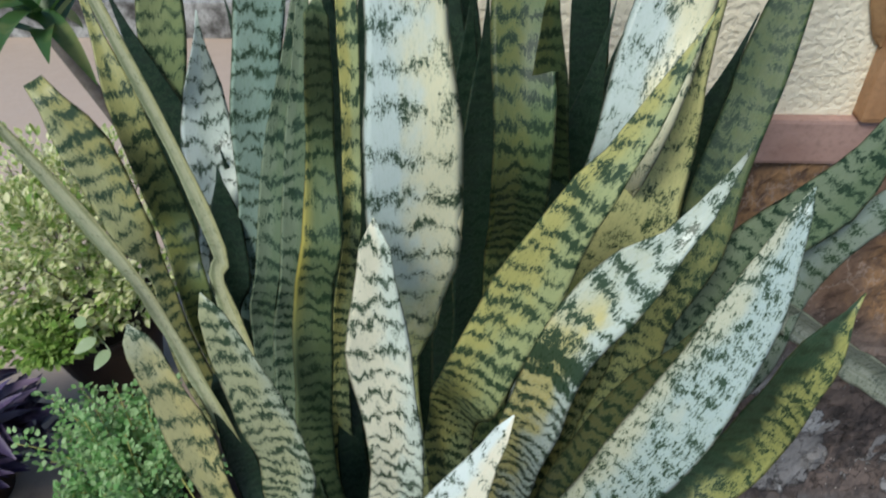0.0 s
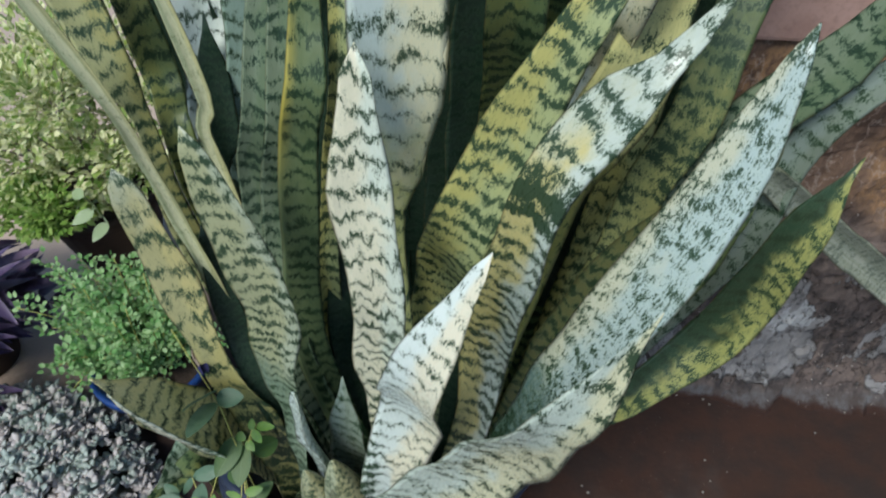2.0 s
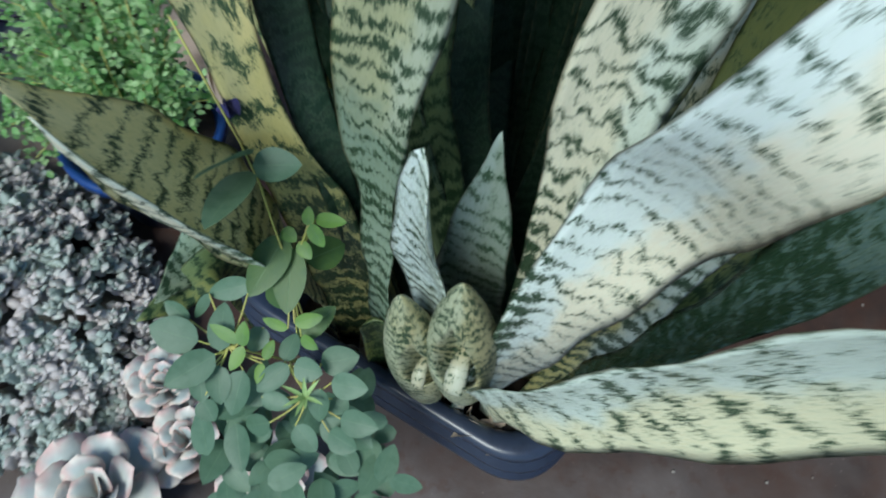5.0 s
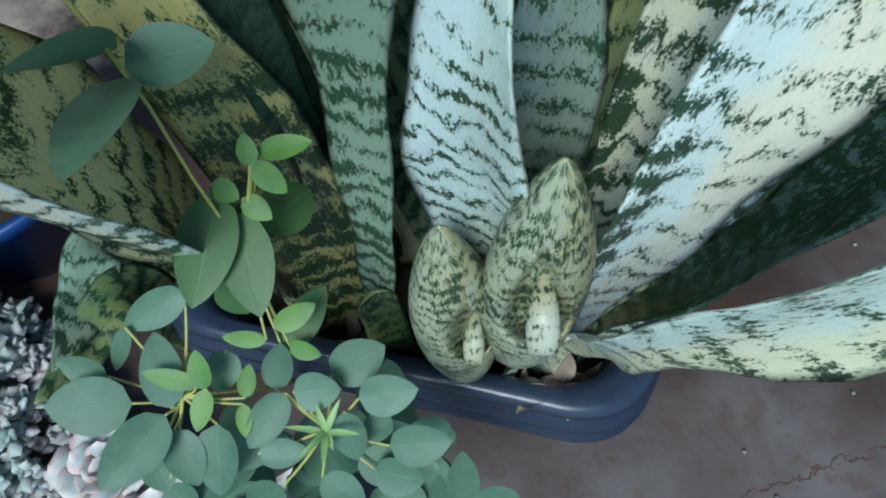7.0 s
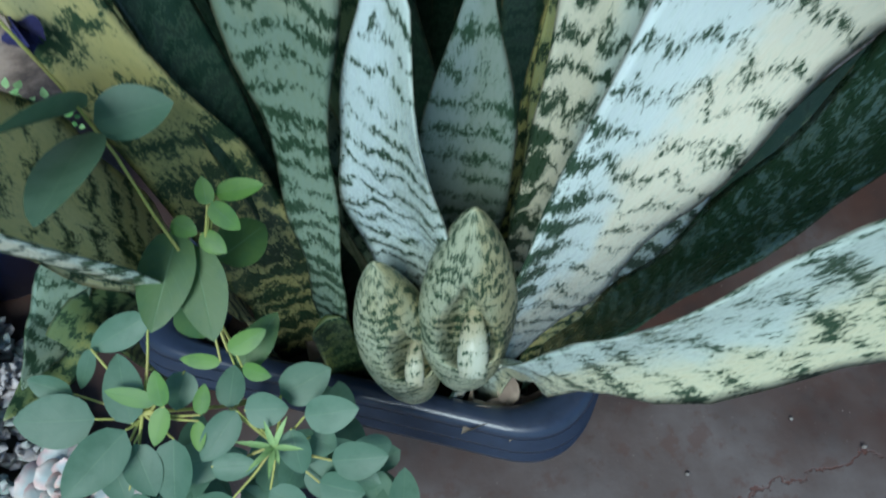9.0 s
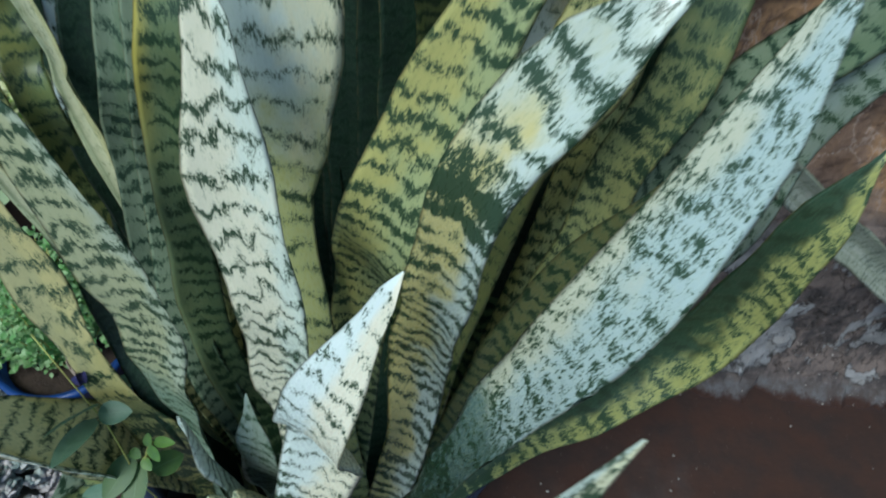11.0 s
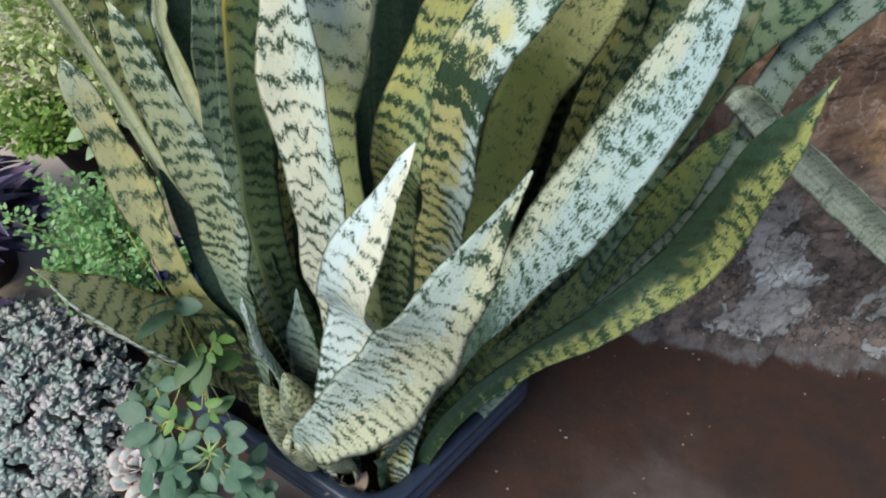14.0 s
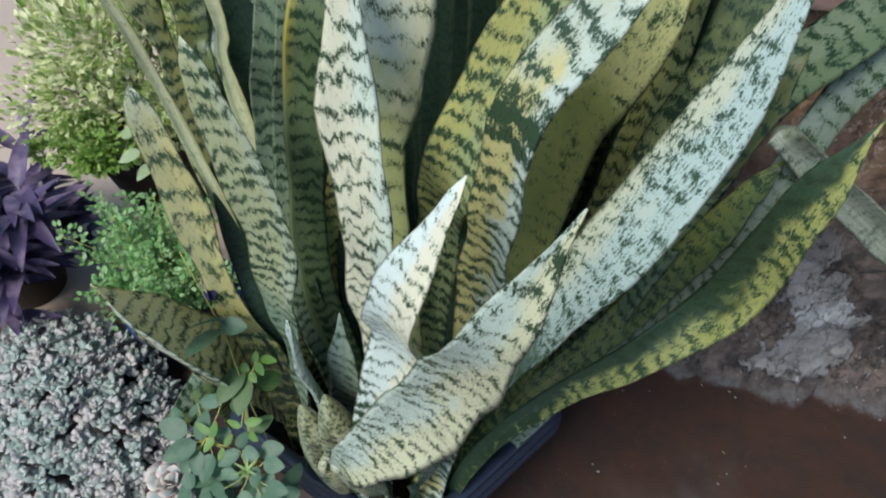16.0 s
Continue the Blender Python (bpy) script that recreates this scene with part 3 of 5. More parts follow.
def snake_leaf(path, widths, face, face_tip, end, mat="pale", cup=0.3):
    """One sword leaf along a smooth line: widths at its points, face and face_tip the ways its inner side looks, cup how far it is rolled to a trough."""
    n, m = 40, 10
    rng = random.Random(len(LEAVES) * 7 + 3)
    face, face_tip = Vector(face), Vector(face_tip)
    below = 0.0
    if 0.2 < path[0][2] < 0.36:
        below = path[0][2] - SOIL_Z + 0.01
        path = [(path[0][0] * 0.97, path[0][1] * 0.97 + 0.015, SOIL_Z - 0.01)] + list(path)
        widths = [widths[0]] + list(widths)
    pts = glide(path, n)
    total = pts[-1][2]
    bm = bmesh.new()
    uv = bm.loops.layers.uv.new("UVMap")
    rel = bm.loops.layers.uv.new("Across")
    rows, info = [], []
    ph = [rng.uniform(0, 6.3) for _ in range(4)]
    for i, (p, where, s) in enumerate(pts):
        t = ((pts[min(i + 1, n)][0]) - (pts[max(i - 1, 0)][0])).normalized()
        side = t.cross(face.lerp(face_tip, s / total))
        side.normalize()
        out = side.cross(t).normalized()
        k = min(int(where), len(widths) - 2)
        f = where - k
        f = f * f * (3 - 2 * f)
        w = widths[k] * (1 - f) + widths[k + 1] * f
        left = total - s
        if end == "tip" and left < 0.09:
            w = min(w, max(0.0012, 0.085 * (left / 0.09) ** 0.75))
        w *= 1 + 0.025 * math.sin(s * 41 + ph[0])
        row, vs = [], []
        thick = 0.0032 * min(1.0, w / 0.03) + 0.0004
        for sgn in (1, -1):
            for j in range(m + 1):
                a = (j / m * 2 - 1) * sgn
                lift = cup * w * 0.5 * (0.5 * a * a + 0.5 * abs(a) ** 1.3 - 0.35)
                wob = 0.0030 * math.sin(s * 55 + ph[1] + a) * abs(a) ** 3 * min(1.0, w / 0.04)
                body = thick * (1 - a * a) * sgn * 0.8
                q = p + side * (a * w / 2) + out * (lift + wob + body)
                if j in (0, m) and sgn == -1:
                    continue
                row.append(bm.verts.new(q))
                vs.append((a * w / 2, s - below, a))
        rows.append(row)
        info.append(vs)
    c = len(rows[0])
    for i in range(n):
        for j in range(c):
            k = (j + 1) % c
            fc = bm.faces.new((rows[i][j], rows[i][k], rows[i + 1][k], rows[i + 1][j]))
            for loop, (x, y) in zip(fc.loops, ((i, j), (i, k), (i + 1, k), (i + 1, j))):
                loop[uv].uv = info[x][y][:2]
                loop[rel].uv = (info[x][y][2], (info[x][y][1] + below) / total)
    bm.faces.new(rows[0][::-1])
    bm.faces.new(rows[-1])
    ob = part("leaf", bm, LEAF[mat], plant)
    ob.matrix_parent_inverse = plant.matrix_basis.inverted()
    LEAVES.append(ob)
    return ob


# leaves of the snake plant
snake_leaf([(0.035, 0.397, 0.281), (0.029, 0.359, 0.384), (0.020, 0.324, 0.481), (0.058, 0.297, 0.573), (0.116, 0.281, 0.687), (0.159, 0.255, 0.813), (0.189, 0.218, 0.928), (0.220, 0.223, 1.016)],
           [0.026, 0.026, 0.029, 0.054, 0.073, 0.059, 0.034, 0.003], (-0.84, -0.43, -0.32), (-0.04, -1.00, -0.06), 'tip', mat='front', cup=0.3)
snake_leaf([(0.004, 0.392, 0.250), (0.011, 0.378, 0.319), (0.035, 0.378, 0.423), (0.055, 0.376, 0.532), (0.083, 0.380, 0.645), (0.093, 0.334, 0.768), (0.148, 0.349, 0.910)],
           [0.015, 0.019, 0.050, 0.059, 0.072, 0.056, 0.012], (0.40, -0.91, -0.15), (-0.67, -0.72, 0.17), 'tip', mat='banded', cup=0.25)
snake_leaf([(0.030, 0.426, 0.254), (0.039, 0.416, 0.410), (0.048, 0.415, 0.557), (0.049, 0.409, 0.684), (0.058, 0.399, 0.790), (0.051, 0.406, 0.897), (0.054, 0.420, 1.016)],
           [0.018, 0.022, 0.037, 0.050, 0.047, 0.049, 0.019], (-0.55, -0.84, -0.03), (0.04, -1.00, 0.07), 'tip', mat='cream', cup=0.3)
snake_leaf([(0.070, 0.460, 0.240), (0.055, 0.480, 0.760), (0.064, 0.472, 0.868), (0.075, 0.448, 0.962), (0.080, 0.439, 1.062), (0.078, 0.458, 1.137), (0.074, 0.497, 1.292)],
           [0.045, 0.025, 0.045, 0.064, 0.064, 0.048, 0.024], (0.13, -0.69, 0.72), (0.12, -0.92, 0.36), 'tip', mat='twotone', cup=0.2)
snake_leaf([(0.055, 0.470, 0.250), (0.092, 0.501, 0.668), (0.116, 0.449, 0.811), (0.152, 0.446, 0.915), (0.188, 0.445, 1.006), (0.219, 0.450, 1.060), (0.257, 0.468, 1.136)],
           [0.040, 0.050, 0.058, 0.054, 0.036, 0.020, 0.002], (0.06, -0.64, 0.76), (-0.28, -0.90, 0.34), 'tip', mat='yellow', cup=0.3)
snake_leaf([(0.090, 0.420, 0.250), (0.138, 0.429, 0.554), (0.147, 0.441, 0.670), (0.164, 0.392, 0.843), (0.179, 0.368, 0.953), (0.208, 0.375, 1.002), (0.243, 0.383, 1.042), (0.280, 0.424, 1.069)],
           [0.045, 0.040, 0.052, 0.044, 0.038, 0.040, 0.015, 0.002], (0.00, -0.51, 0.86), (-0.33, -0.82, 0.47), 'tip', mat='split', cup=0.3)
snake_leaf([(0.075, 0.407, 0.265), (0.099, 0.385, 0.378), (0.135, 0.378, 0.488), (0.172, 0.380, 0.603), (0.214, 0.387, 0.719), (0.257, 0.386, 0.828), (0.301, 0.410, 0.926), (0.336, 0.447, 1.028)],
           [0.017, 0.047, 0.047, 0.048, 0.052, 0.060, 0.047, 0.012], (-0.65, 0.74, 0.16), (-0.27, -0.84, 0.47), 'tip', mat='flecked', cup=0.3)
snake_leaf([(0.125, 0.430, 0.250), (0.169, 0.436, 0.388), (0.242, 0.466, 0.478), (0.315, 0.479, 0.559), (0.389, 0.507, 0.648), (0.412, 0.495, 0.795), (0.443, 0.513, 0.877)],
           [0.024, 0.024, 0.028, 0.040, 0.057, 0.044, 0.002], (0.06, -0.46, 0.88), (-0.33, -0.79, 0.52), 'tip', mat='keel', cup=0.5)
snake_leaf([(0.115, 0.440, 0.250), (0.184, 0.479, 0.399), (0.266, 0.535, 0.477), (0.336, 0.581, 0.567), (0.375, 0.590, 0.655), (0.398, 0.597, 0.716), (0.421, 0.608, 0.754)],
           [0.022, 0.031, 0.038, 0.043, 0.040, 0.027, 0.003], (0.05, -0.51, 0.86), (-0.25, -0.77, 0.58), 'tip', mat='moss', cup=0.3)
snake_leaf([(0.200, 0.540, 0.250), (0.259, 0.562, 0.471), (0.345, 0.625, 0.672), (0.381, 0.624, 0.809), (0.433, 0.596, 0.913), (0.456, 0.588, 0.981), (0.520, 0.566, 1.169)],
           [0.040, 0.075, 0.060, 0.058, 0.049, 0.030, 0.012], (-0.12, -0.57, 0.81), (-0.47, -0.76, 0.45), 'tip', mat='sage', cup=0.2)
snake_leaf([(0.190, 0.520, 0.250), (0.341, 0.608, 0.494), (0.416, 0.603, 0.676), (0.434, 0.605, 0.794), (0.448, 0.595, 0.862), (0.474, 0.586, 0.908), (0.532, 0.565, 1.011)],
           [0.035, 0.049, 0.043, 0.035, 0.036, 0.031, 0.009], (-0.21, -0.57, 0.80), (-0.46, -0.73, 0.50), 'tip', mat='ash', cup=0.25)
snake_leaf([(0.150, 0.530, 0.250), (0.224, 0.560, 0.477), (0.286, 0.594, 0.651), (0.299, 0.603, 0.747), (0.330, 0.611, 0.829), (0.347, 0.639, 0.907), (0.376, 0.686, 0.983), (0.443, 0.797, 1.161)],
           [0.035, 0.045, 0.054, 0.046, 0.051, 0.046, 0.045, 0.023], (-0.09, -0.54, 0.84), (-0.32, -0.86, 0.39), 'tip', mat='dusky', cup=0.25)
snake_leaf([(0.120, 0.450, 0.250), (0.168, 0.490, 0.398), (0.223, 0.485, 0.631), (0.268, 0.476, 0.759), (0.309, 0.466, 0.839), (0.341, 0.473, 0.899), (0.362, 0.487, 0.946)],
           [0.025, 0.036, 0.050, 0.054, 0.049, 0.031, 0.003], (-0.03, -0.45, 0.89), (-0.38, -0.74, 0.56), 'tip', mat='drab', cup=0.3)
snake_leaf([(0.120, 0.500, 0.250), (0.163, 0.554, 0.500), (0.190, 0.583, 0.658), (0.210, 0.580, 0.777), (0.247, 0.537, 0.907), (0.266, 0.557, 0.979), (0.276, 0.571, 1.074), (0.297, 0.601, 1.271)],
           [0.040, 0.038, 0.057, 0.062, 0.064, 0.047, 0.032, 0.011], (0.07, -0.61, 0.79), (-0.25, -0.89, 0.38), 'tip', mat='fern', cup=0.25)
snake_leaf([(0.170, 0.560, 0.250), (0.238, 0.626, 0.532), (0.274, 0.652, 0.692), (0.292, 0.662, 0.795), (0.303, 0.673, 0.879), (0.318, 0.689, 0.997)],
           [0.035, 0.032, 0.039, 0.038, 0.032, 0.013], (-0.01, -0.68, 0.74), (-0.10, -0.89, 0.44), 'tip', mat='yellow', cup=0.3)
snake_leaf([(0.110, 0.560, 0.250), (0.197, 0.631, 0.701), (0.227, 0.620, 0.878), (0.229, 0.532, 0.993), (0.256, 0.572, 1.087), (0.307, 0.649, 1.264)],
           [0.045, 0.038, 0.047, 0.049, 0.059, 0.024], (-0.08, -0.70, 0.71), (-0.22, -0.90, 0.36), 'tip', mat='pale', cup=0.2)
snake_leaf([(0.100, 0.570, 0.250), (0.139, 0.633, 0.657), (0.151, 0.635, 0.806), (0.154, 0.545, 0.982), (0.152, 0.596, 1.083), (0.148, 0.685, 1.262)],
           [0.045, 0.046, 0.053, 0.048, 0.052, 0.018], (-0.01, -0.68, 0.73), (-0.04, -0.93, 0.36), 'tip', mat='olive', cup=0.35)
snake_leaf([(0.120, 0.590, 0.250), (0.182, 0.671, 0.697), (0.187, 0.680, 0.851), (0.175, 0.588, 1.012), (0.165, 0.518, 1.133)],
           [0.045, 0.046, 0.049, 0.031, 0.009], (-0.06, -0.72, 0.69), (-0.07, -0.89, 0.45), 'tip', mat='olive', cup=0.35)
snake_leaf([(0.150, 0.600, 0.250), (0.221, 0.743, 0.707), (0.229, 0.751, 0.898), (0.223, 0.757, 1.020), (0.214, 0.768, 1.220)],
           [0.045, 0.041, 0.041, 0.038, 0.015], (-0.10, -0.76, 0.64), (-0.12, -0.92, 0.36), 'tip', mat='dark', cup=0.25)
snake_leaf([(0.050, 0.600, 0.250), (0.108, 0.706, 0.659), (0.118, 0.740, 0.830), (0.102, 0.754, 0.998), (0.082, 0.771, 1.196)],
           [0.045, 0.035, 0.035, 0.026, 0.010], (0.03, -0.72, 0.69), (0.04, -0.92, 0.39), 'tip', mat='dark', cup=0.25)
snake_leaf([(0.020, 0.470, 0.250), (-0.051, 0.499, 0.554), (-0.032, 0.495, 0.792), (-0.013, 0.490, 0.908), (-0.004, 0.482, 0.926), (-0.001, 0.521, 1.018), (0.031, 0.436, 1.147), (0.032, 0.439, 1.155)],
           [0.040, 0.040, 0.036, 0.033, 0.033, 0.022, 0.014, 0.001], (0.22, -0.56, 0.80), (0.23, -0.91, 0.33), 'tip', mat='edge', cup=0.35)
snake_leaf([(0.030, 0.490, 0.250), (-0.041, 0.548, 0.536), (-0.016, 0.551, 0.782), (0.013, 0.517, 0.917), (0.020, 0.534, 1.012), (0.022, 0.557, 1.098), (0.024, 0.597, 1.243)],
           [0.035, 0.036, 0.018, 0.015, 0.015, 0.016, 0.006], (0.20, -0.59, 0.78), (0.20, -0.91, 0.36), 'tip', mat='yellow', cup=0.4)
snake_leaf([(0.045, 0.490, 0.250), (-0.023, 0.529, 0.518), (-0.019, 0.592, 0.707), (0.007, 0.580, 0.867), (0.039, 0.566, 1.064)],
           [0.035, 0.035, 0.020, 0.013, 0.005], (0.18, -0.57, 0.80), (0.18, -0.77, 0.61), 'tip', mat='dark', cup=0.3)
snake_leaf([(0.000, 0.480, 0.250), (-0.070, 0.494, 0.556), (-0.070, 0.534, 0.753), (-0.042, 0.522, 0.879), (-0.032, 0.546, 0.978), (-0.015, 0.565, 1.086), (0.004, 0.586, 1.203)],
           [0.035, 0.039, 0.031, 0.026, 0.019, 0.010, 0.003], (0.25, -0.55, 0.80), (0.25, -0.90, 0.37), 'tip', mat='sage', cup=0.4)
snake_leaf([(-0.020, 0.480, 0.250), (-0.094, 0.517, 0.567), (-0.094, 0.545, 0.777), (-0.070, 0.531, 0.870), (-0.054, 0.559, 0.970), (-0.020, 0.575, 1.087), (0.012, 0.592, 1.201)],
           [0.035, 0.036, 0.026, 0.023, 0.020, 0.013, 0.004], (0.27, -0.57, 0.77), (0.26, -0.90, 0.36), 'tip', mat='sage', cup=0.4)
snake_leaf([(-0.030, 0.600, 0.250), (-0.155, 0.619, 0.638), (-0.117, 0.651, 0.844), (-0.099, 0.656, 0.959), (-0.080, 0.667, 1.055), (-0.040, 0.690, 1.250)],
           [0.045, 0.040, 0.040, 0.047, 0.045, 0.018], (0.33, -0.67, 0.67), (0.30, -0.89, 0.35), 'tip', mat='teal', cup=0.25)
snake_leaf([(-0.060, 0.620, 0.250), (-0.199, 0.658, 0.625), (-0.156, 0.645, 0.824), (-0.174, 0.701, 0.894), (-0.177, 0.723, 0.935), (-0.149, 0.694, 1.045)],
           [0.045, 0.041, 0.052, 0.057, 0.045, 0.002], (0.36, -0.67, 0.65), (0.38, -0.86, 0.34), 'tip', mat='silver', cup=0.3)
snake_leaf([(-0.050, 0.570, 0.250), (-0.154, 0.593, 0.688), (-0.151, 0.618, 0.776), (-0.150, 0.636, 0.831), (-0.147, 0.649, 0.904)],
           [0.045, 0.031, 0.044, 0.037, 0.002], (0.35, -0.68, 0.65), (0.37, -0.78, 0.50), 'tip', mat='dark', cup=0.3)
snake_leaf([(-0.100, 0.640, 0.250), (-0.237, 0.706, 0.695), (-0.228, 0.718, 0.868), (-0.211, 0.741, 1.002), (-0.187, 0.775, 1.198)],
           [0.045, 0.041, 0.030, 0.047, 0.019], (0.39, -0.69, 0.62), (0.41, -0.84, 0.36), 'tip', mat='fresh', cup=0.25)
snake_leaf([(-0.070, 0.560, 0.250), (-0.175, 0.596, 0.657), (-0.168, 0.570, 0.819), (-0.194, 0.620, 0.841), (-0.201, 0.614, 0.973), (-0.231, 0.656, 1.056), (-0.246, 0.677, 1.099)],
           [0.040, 0.032, 0.029, 0.036, 0.031, 0.008, 0.002], (0.36, -0.66, 0.66), (0.49, -0.81, 0.32), 'tip', mat='brass', cup=0.4)
snake_leaf([(-0.050, 0.530, 0.250), (-0.143, 0.582, 0.749), (-0.116, 0.543, 0.877), (-0.119, 0.522, 1.000), (-0.127, 0.503, 1.104), (-0.138, 0.475, 1.251)],
           [0.030, 0.020, 0.017, 0.012, 0.010, 0.005], (-0.05, -0.68, 0.73), (0.05, -0.86, 0.50), 'tip', mat='strap', cup=0.4)
snake_leaf([(-0.100, 0.550, 0.250), (-0.182, 0.549, 0.675), (-0.187, 0.550, 0.844), (-0.193, 0.543, 0.899), (-0.219, 0.563, 0.973), (-0.253, 0.579, 1.030)],
           [0.040, 0.030, 0.017, 0.037, 0.041, 0.017], (0.38, -0.63, 0.67), (0.55, -0.75, 0.38), 'cut', mat='khaki', cup=0.25)
snake_leaf([(-0.090, 0.500, 0.250), (-0.140, 0.493, 0.689), (-0.141, 0.467, 0.846), (-0.126, 0.426, 0.950), (-0.139, 0.404, 1.048), (-0.147, 0.387, 1.109), (-0.160, 0.360, 1.205)],
           [0.030, 0.018, 0.017, 0.014, 0.012, 0.007, 0.004], (-0.05, -0.68, 0.73), (0.05, -0.86, 0.50), 'tip', mat='strap', cup=0.4)
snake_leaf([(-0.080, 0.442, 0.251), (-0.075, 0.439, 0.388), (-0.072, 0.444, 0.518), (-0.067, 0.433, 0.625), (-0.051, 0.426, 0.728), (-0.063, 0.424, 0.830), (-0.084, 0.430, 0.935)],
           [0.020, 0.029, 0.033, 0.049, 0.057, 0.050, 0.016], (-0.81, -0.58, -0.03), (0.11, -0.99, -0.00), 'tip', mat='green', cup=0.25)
snake_leaf([(-0.112, 0.478, 0.252), (-0.114, 0.466, 0.367), (-0.123, 0.456, 0.480), (-0.146, 0.453, 0.586), (-0.168, 0.474, 0.706), (-0.197, 0.492, 0.834)],
           [0.057, 0.060, 0.055, 0.034, 0.047, 0.029], (0.06, -0.99, -0.09), (0.19, -0.97, 0.15), 'tip', mat='tan', cup=0.25)
snake_leaf([(-0.090, 0.500, 0.250), (-0.105, 0.461, 0.497), (-0.130, 0.487, 0.624), (-0.138, 0.497, 0.720), (-0.138, 0.503, 0.756)],
           [0.035, 0.027, 0.031, 0.018, 0.002], (0.27, -0.49, 0.83), (0.38, -0.65, 0.66), 'tip', mat='dark', cup=0.25)
snake_leaf([(-0.153, 0.488, 0.252), (-0.163, 0.458, 0.384), (-0.172, 0.423, 0.512), (-0.180, 0.380, 0.625), (-0.189, 0.340, 0.728)],
           [0.045, 0.060, 0.073, 0.050, 0.004], (0.80, 0.56, 0.21), (0.96, -0.28, -0.03), 'tip', mat='straw', cup=0.2)
snake_leaf([(-0.148, 0.430, 0.394), (-0.154, 0.406, 0.464), (-0.163, 0.383, 0.533), (-0.173, 0.362, 0.604), (-0.180, 0.347, 0.665), (-0.183, 0.341, 0.703)],
           [0.008, 0.015, 0.018, 0.016, 0.011, 0.002], (-0.10, -0.80, 0.60), (-0.15, -0.80, 0.55), 'tip', mat='cream', cup=0.1)
snake_leaf([(0.018, 0.472, 0.251), (0.006, 0.447, 0.345), (-0.002, 0.427, 0.440), (0.001, 0.418, 0.534), (0.003, 0.427, 0.626)],
           [0.066, 0.062, 0.056, 0.043, 0.006], (0.20, -0.96, -0.20), (-0.40, -0.92, 0.02), 'tip', mat='ash', cup=0.2)
snake_leaf([(-0.018, 0.415, 0.282), (-0.016, 0.407, 0.386), (-0.027, 0.400, 0.482), (-0.036, 0.392, 0.566), (-0.033, 0.386, 0.657)],
           [0.020, 0.036, 0.066, 0.045, 0.015], (-0.25, -0.97, -0.07), (-0.81, -0.58, 0.01), 'tip', mat='hood', cup=0.3)
snake_leaf([(-0.260, 0.560, 0.020), (-0.280, 0.547, 0.246), (-0.290, 0.489, 0.267), (-0.299, 0.433, 0.288)],
           [0.040, 0.042, 0.040, 0.008], (0.34, -0.48, 0.81), (0.38, -0.42, 0.83), 'tip', mat='green', cup=0.2)
snake_leaf([(-0.270, 0.540, 0.020), (-0.262, 0.505, 0.240), (-0.290, 0.455, 0.264), (-0.312, 0.415, 0.283)],
           [0.040, 0.047, 0.034, 0.007], (0.32, -0.43, 0.85), (0.39, -0.36, 0.85), 'tip', mat='olive', cup=0.2)
# Filler leaves at the back; the near-black ones carry the gaps' shade.
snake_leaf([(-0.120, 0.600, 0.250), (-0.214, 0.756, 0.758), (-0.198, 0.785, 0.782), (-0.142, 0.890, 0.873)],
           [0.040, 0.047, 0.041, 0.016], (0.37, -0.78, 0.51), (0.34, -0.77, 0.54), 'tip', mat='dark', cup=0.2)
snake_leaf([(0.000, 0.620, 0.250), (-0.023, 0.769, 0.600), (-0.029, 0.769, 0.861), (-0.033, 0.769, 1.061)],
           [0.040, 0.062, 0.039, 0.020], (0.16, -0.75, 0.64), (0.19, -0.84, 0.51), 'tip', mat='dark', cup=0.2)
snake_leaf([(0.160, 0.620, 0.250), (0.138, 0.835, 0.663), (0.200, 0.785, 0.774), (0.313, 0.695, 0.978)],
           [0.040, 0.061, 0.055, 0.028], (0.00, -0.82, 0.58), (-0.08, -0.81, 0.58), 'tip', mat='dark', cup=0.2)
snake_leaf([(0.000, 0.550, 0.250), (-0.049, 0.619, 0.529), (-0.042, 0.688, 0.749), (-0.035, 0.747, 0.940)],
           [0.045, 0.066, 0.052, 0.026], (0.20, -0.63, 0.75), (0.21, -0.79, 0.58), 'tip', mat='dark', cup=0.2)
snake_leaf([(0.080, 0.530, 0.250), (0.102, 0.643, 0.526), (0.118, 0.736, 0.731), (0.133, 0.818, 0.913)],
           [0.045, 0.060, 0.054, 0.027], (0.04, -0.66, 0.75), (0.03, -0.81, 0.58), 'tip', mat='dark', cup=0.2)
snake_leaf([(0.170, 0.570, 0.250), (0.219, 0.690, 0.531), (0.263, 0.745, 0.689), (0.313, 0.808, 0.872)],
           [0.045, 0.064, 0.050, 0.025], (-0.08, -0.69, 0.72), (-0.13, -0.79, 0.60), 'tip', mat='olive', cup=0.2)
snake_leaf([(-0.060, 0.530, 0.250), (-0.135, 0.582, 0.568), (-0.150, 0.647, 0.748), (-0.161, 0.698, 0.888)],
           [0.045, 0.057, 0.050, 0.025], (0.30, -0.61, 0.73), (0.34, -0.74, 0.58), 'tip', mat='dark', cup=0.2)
snake_leaf([(-0.075, 0.430, 0.235), (-0.081, 0.430, 0.323), (-0.082, 0.430, 0.335)],
           [0.030, 0.028, 0.021], (0.04, -0.41, 0.91), (0.04, -0.41, 0.91), 'cut', mat='moss', cup=0.4)
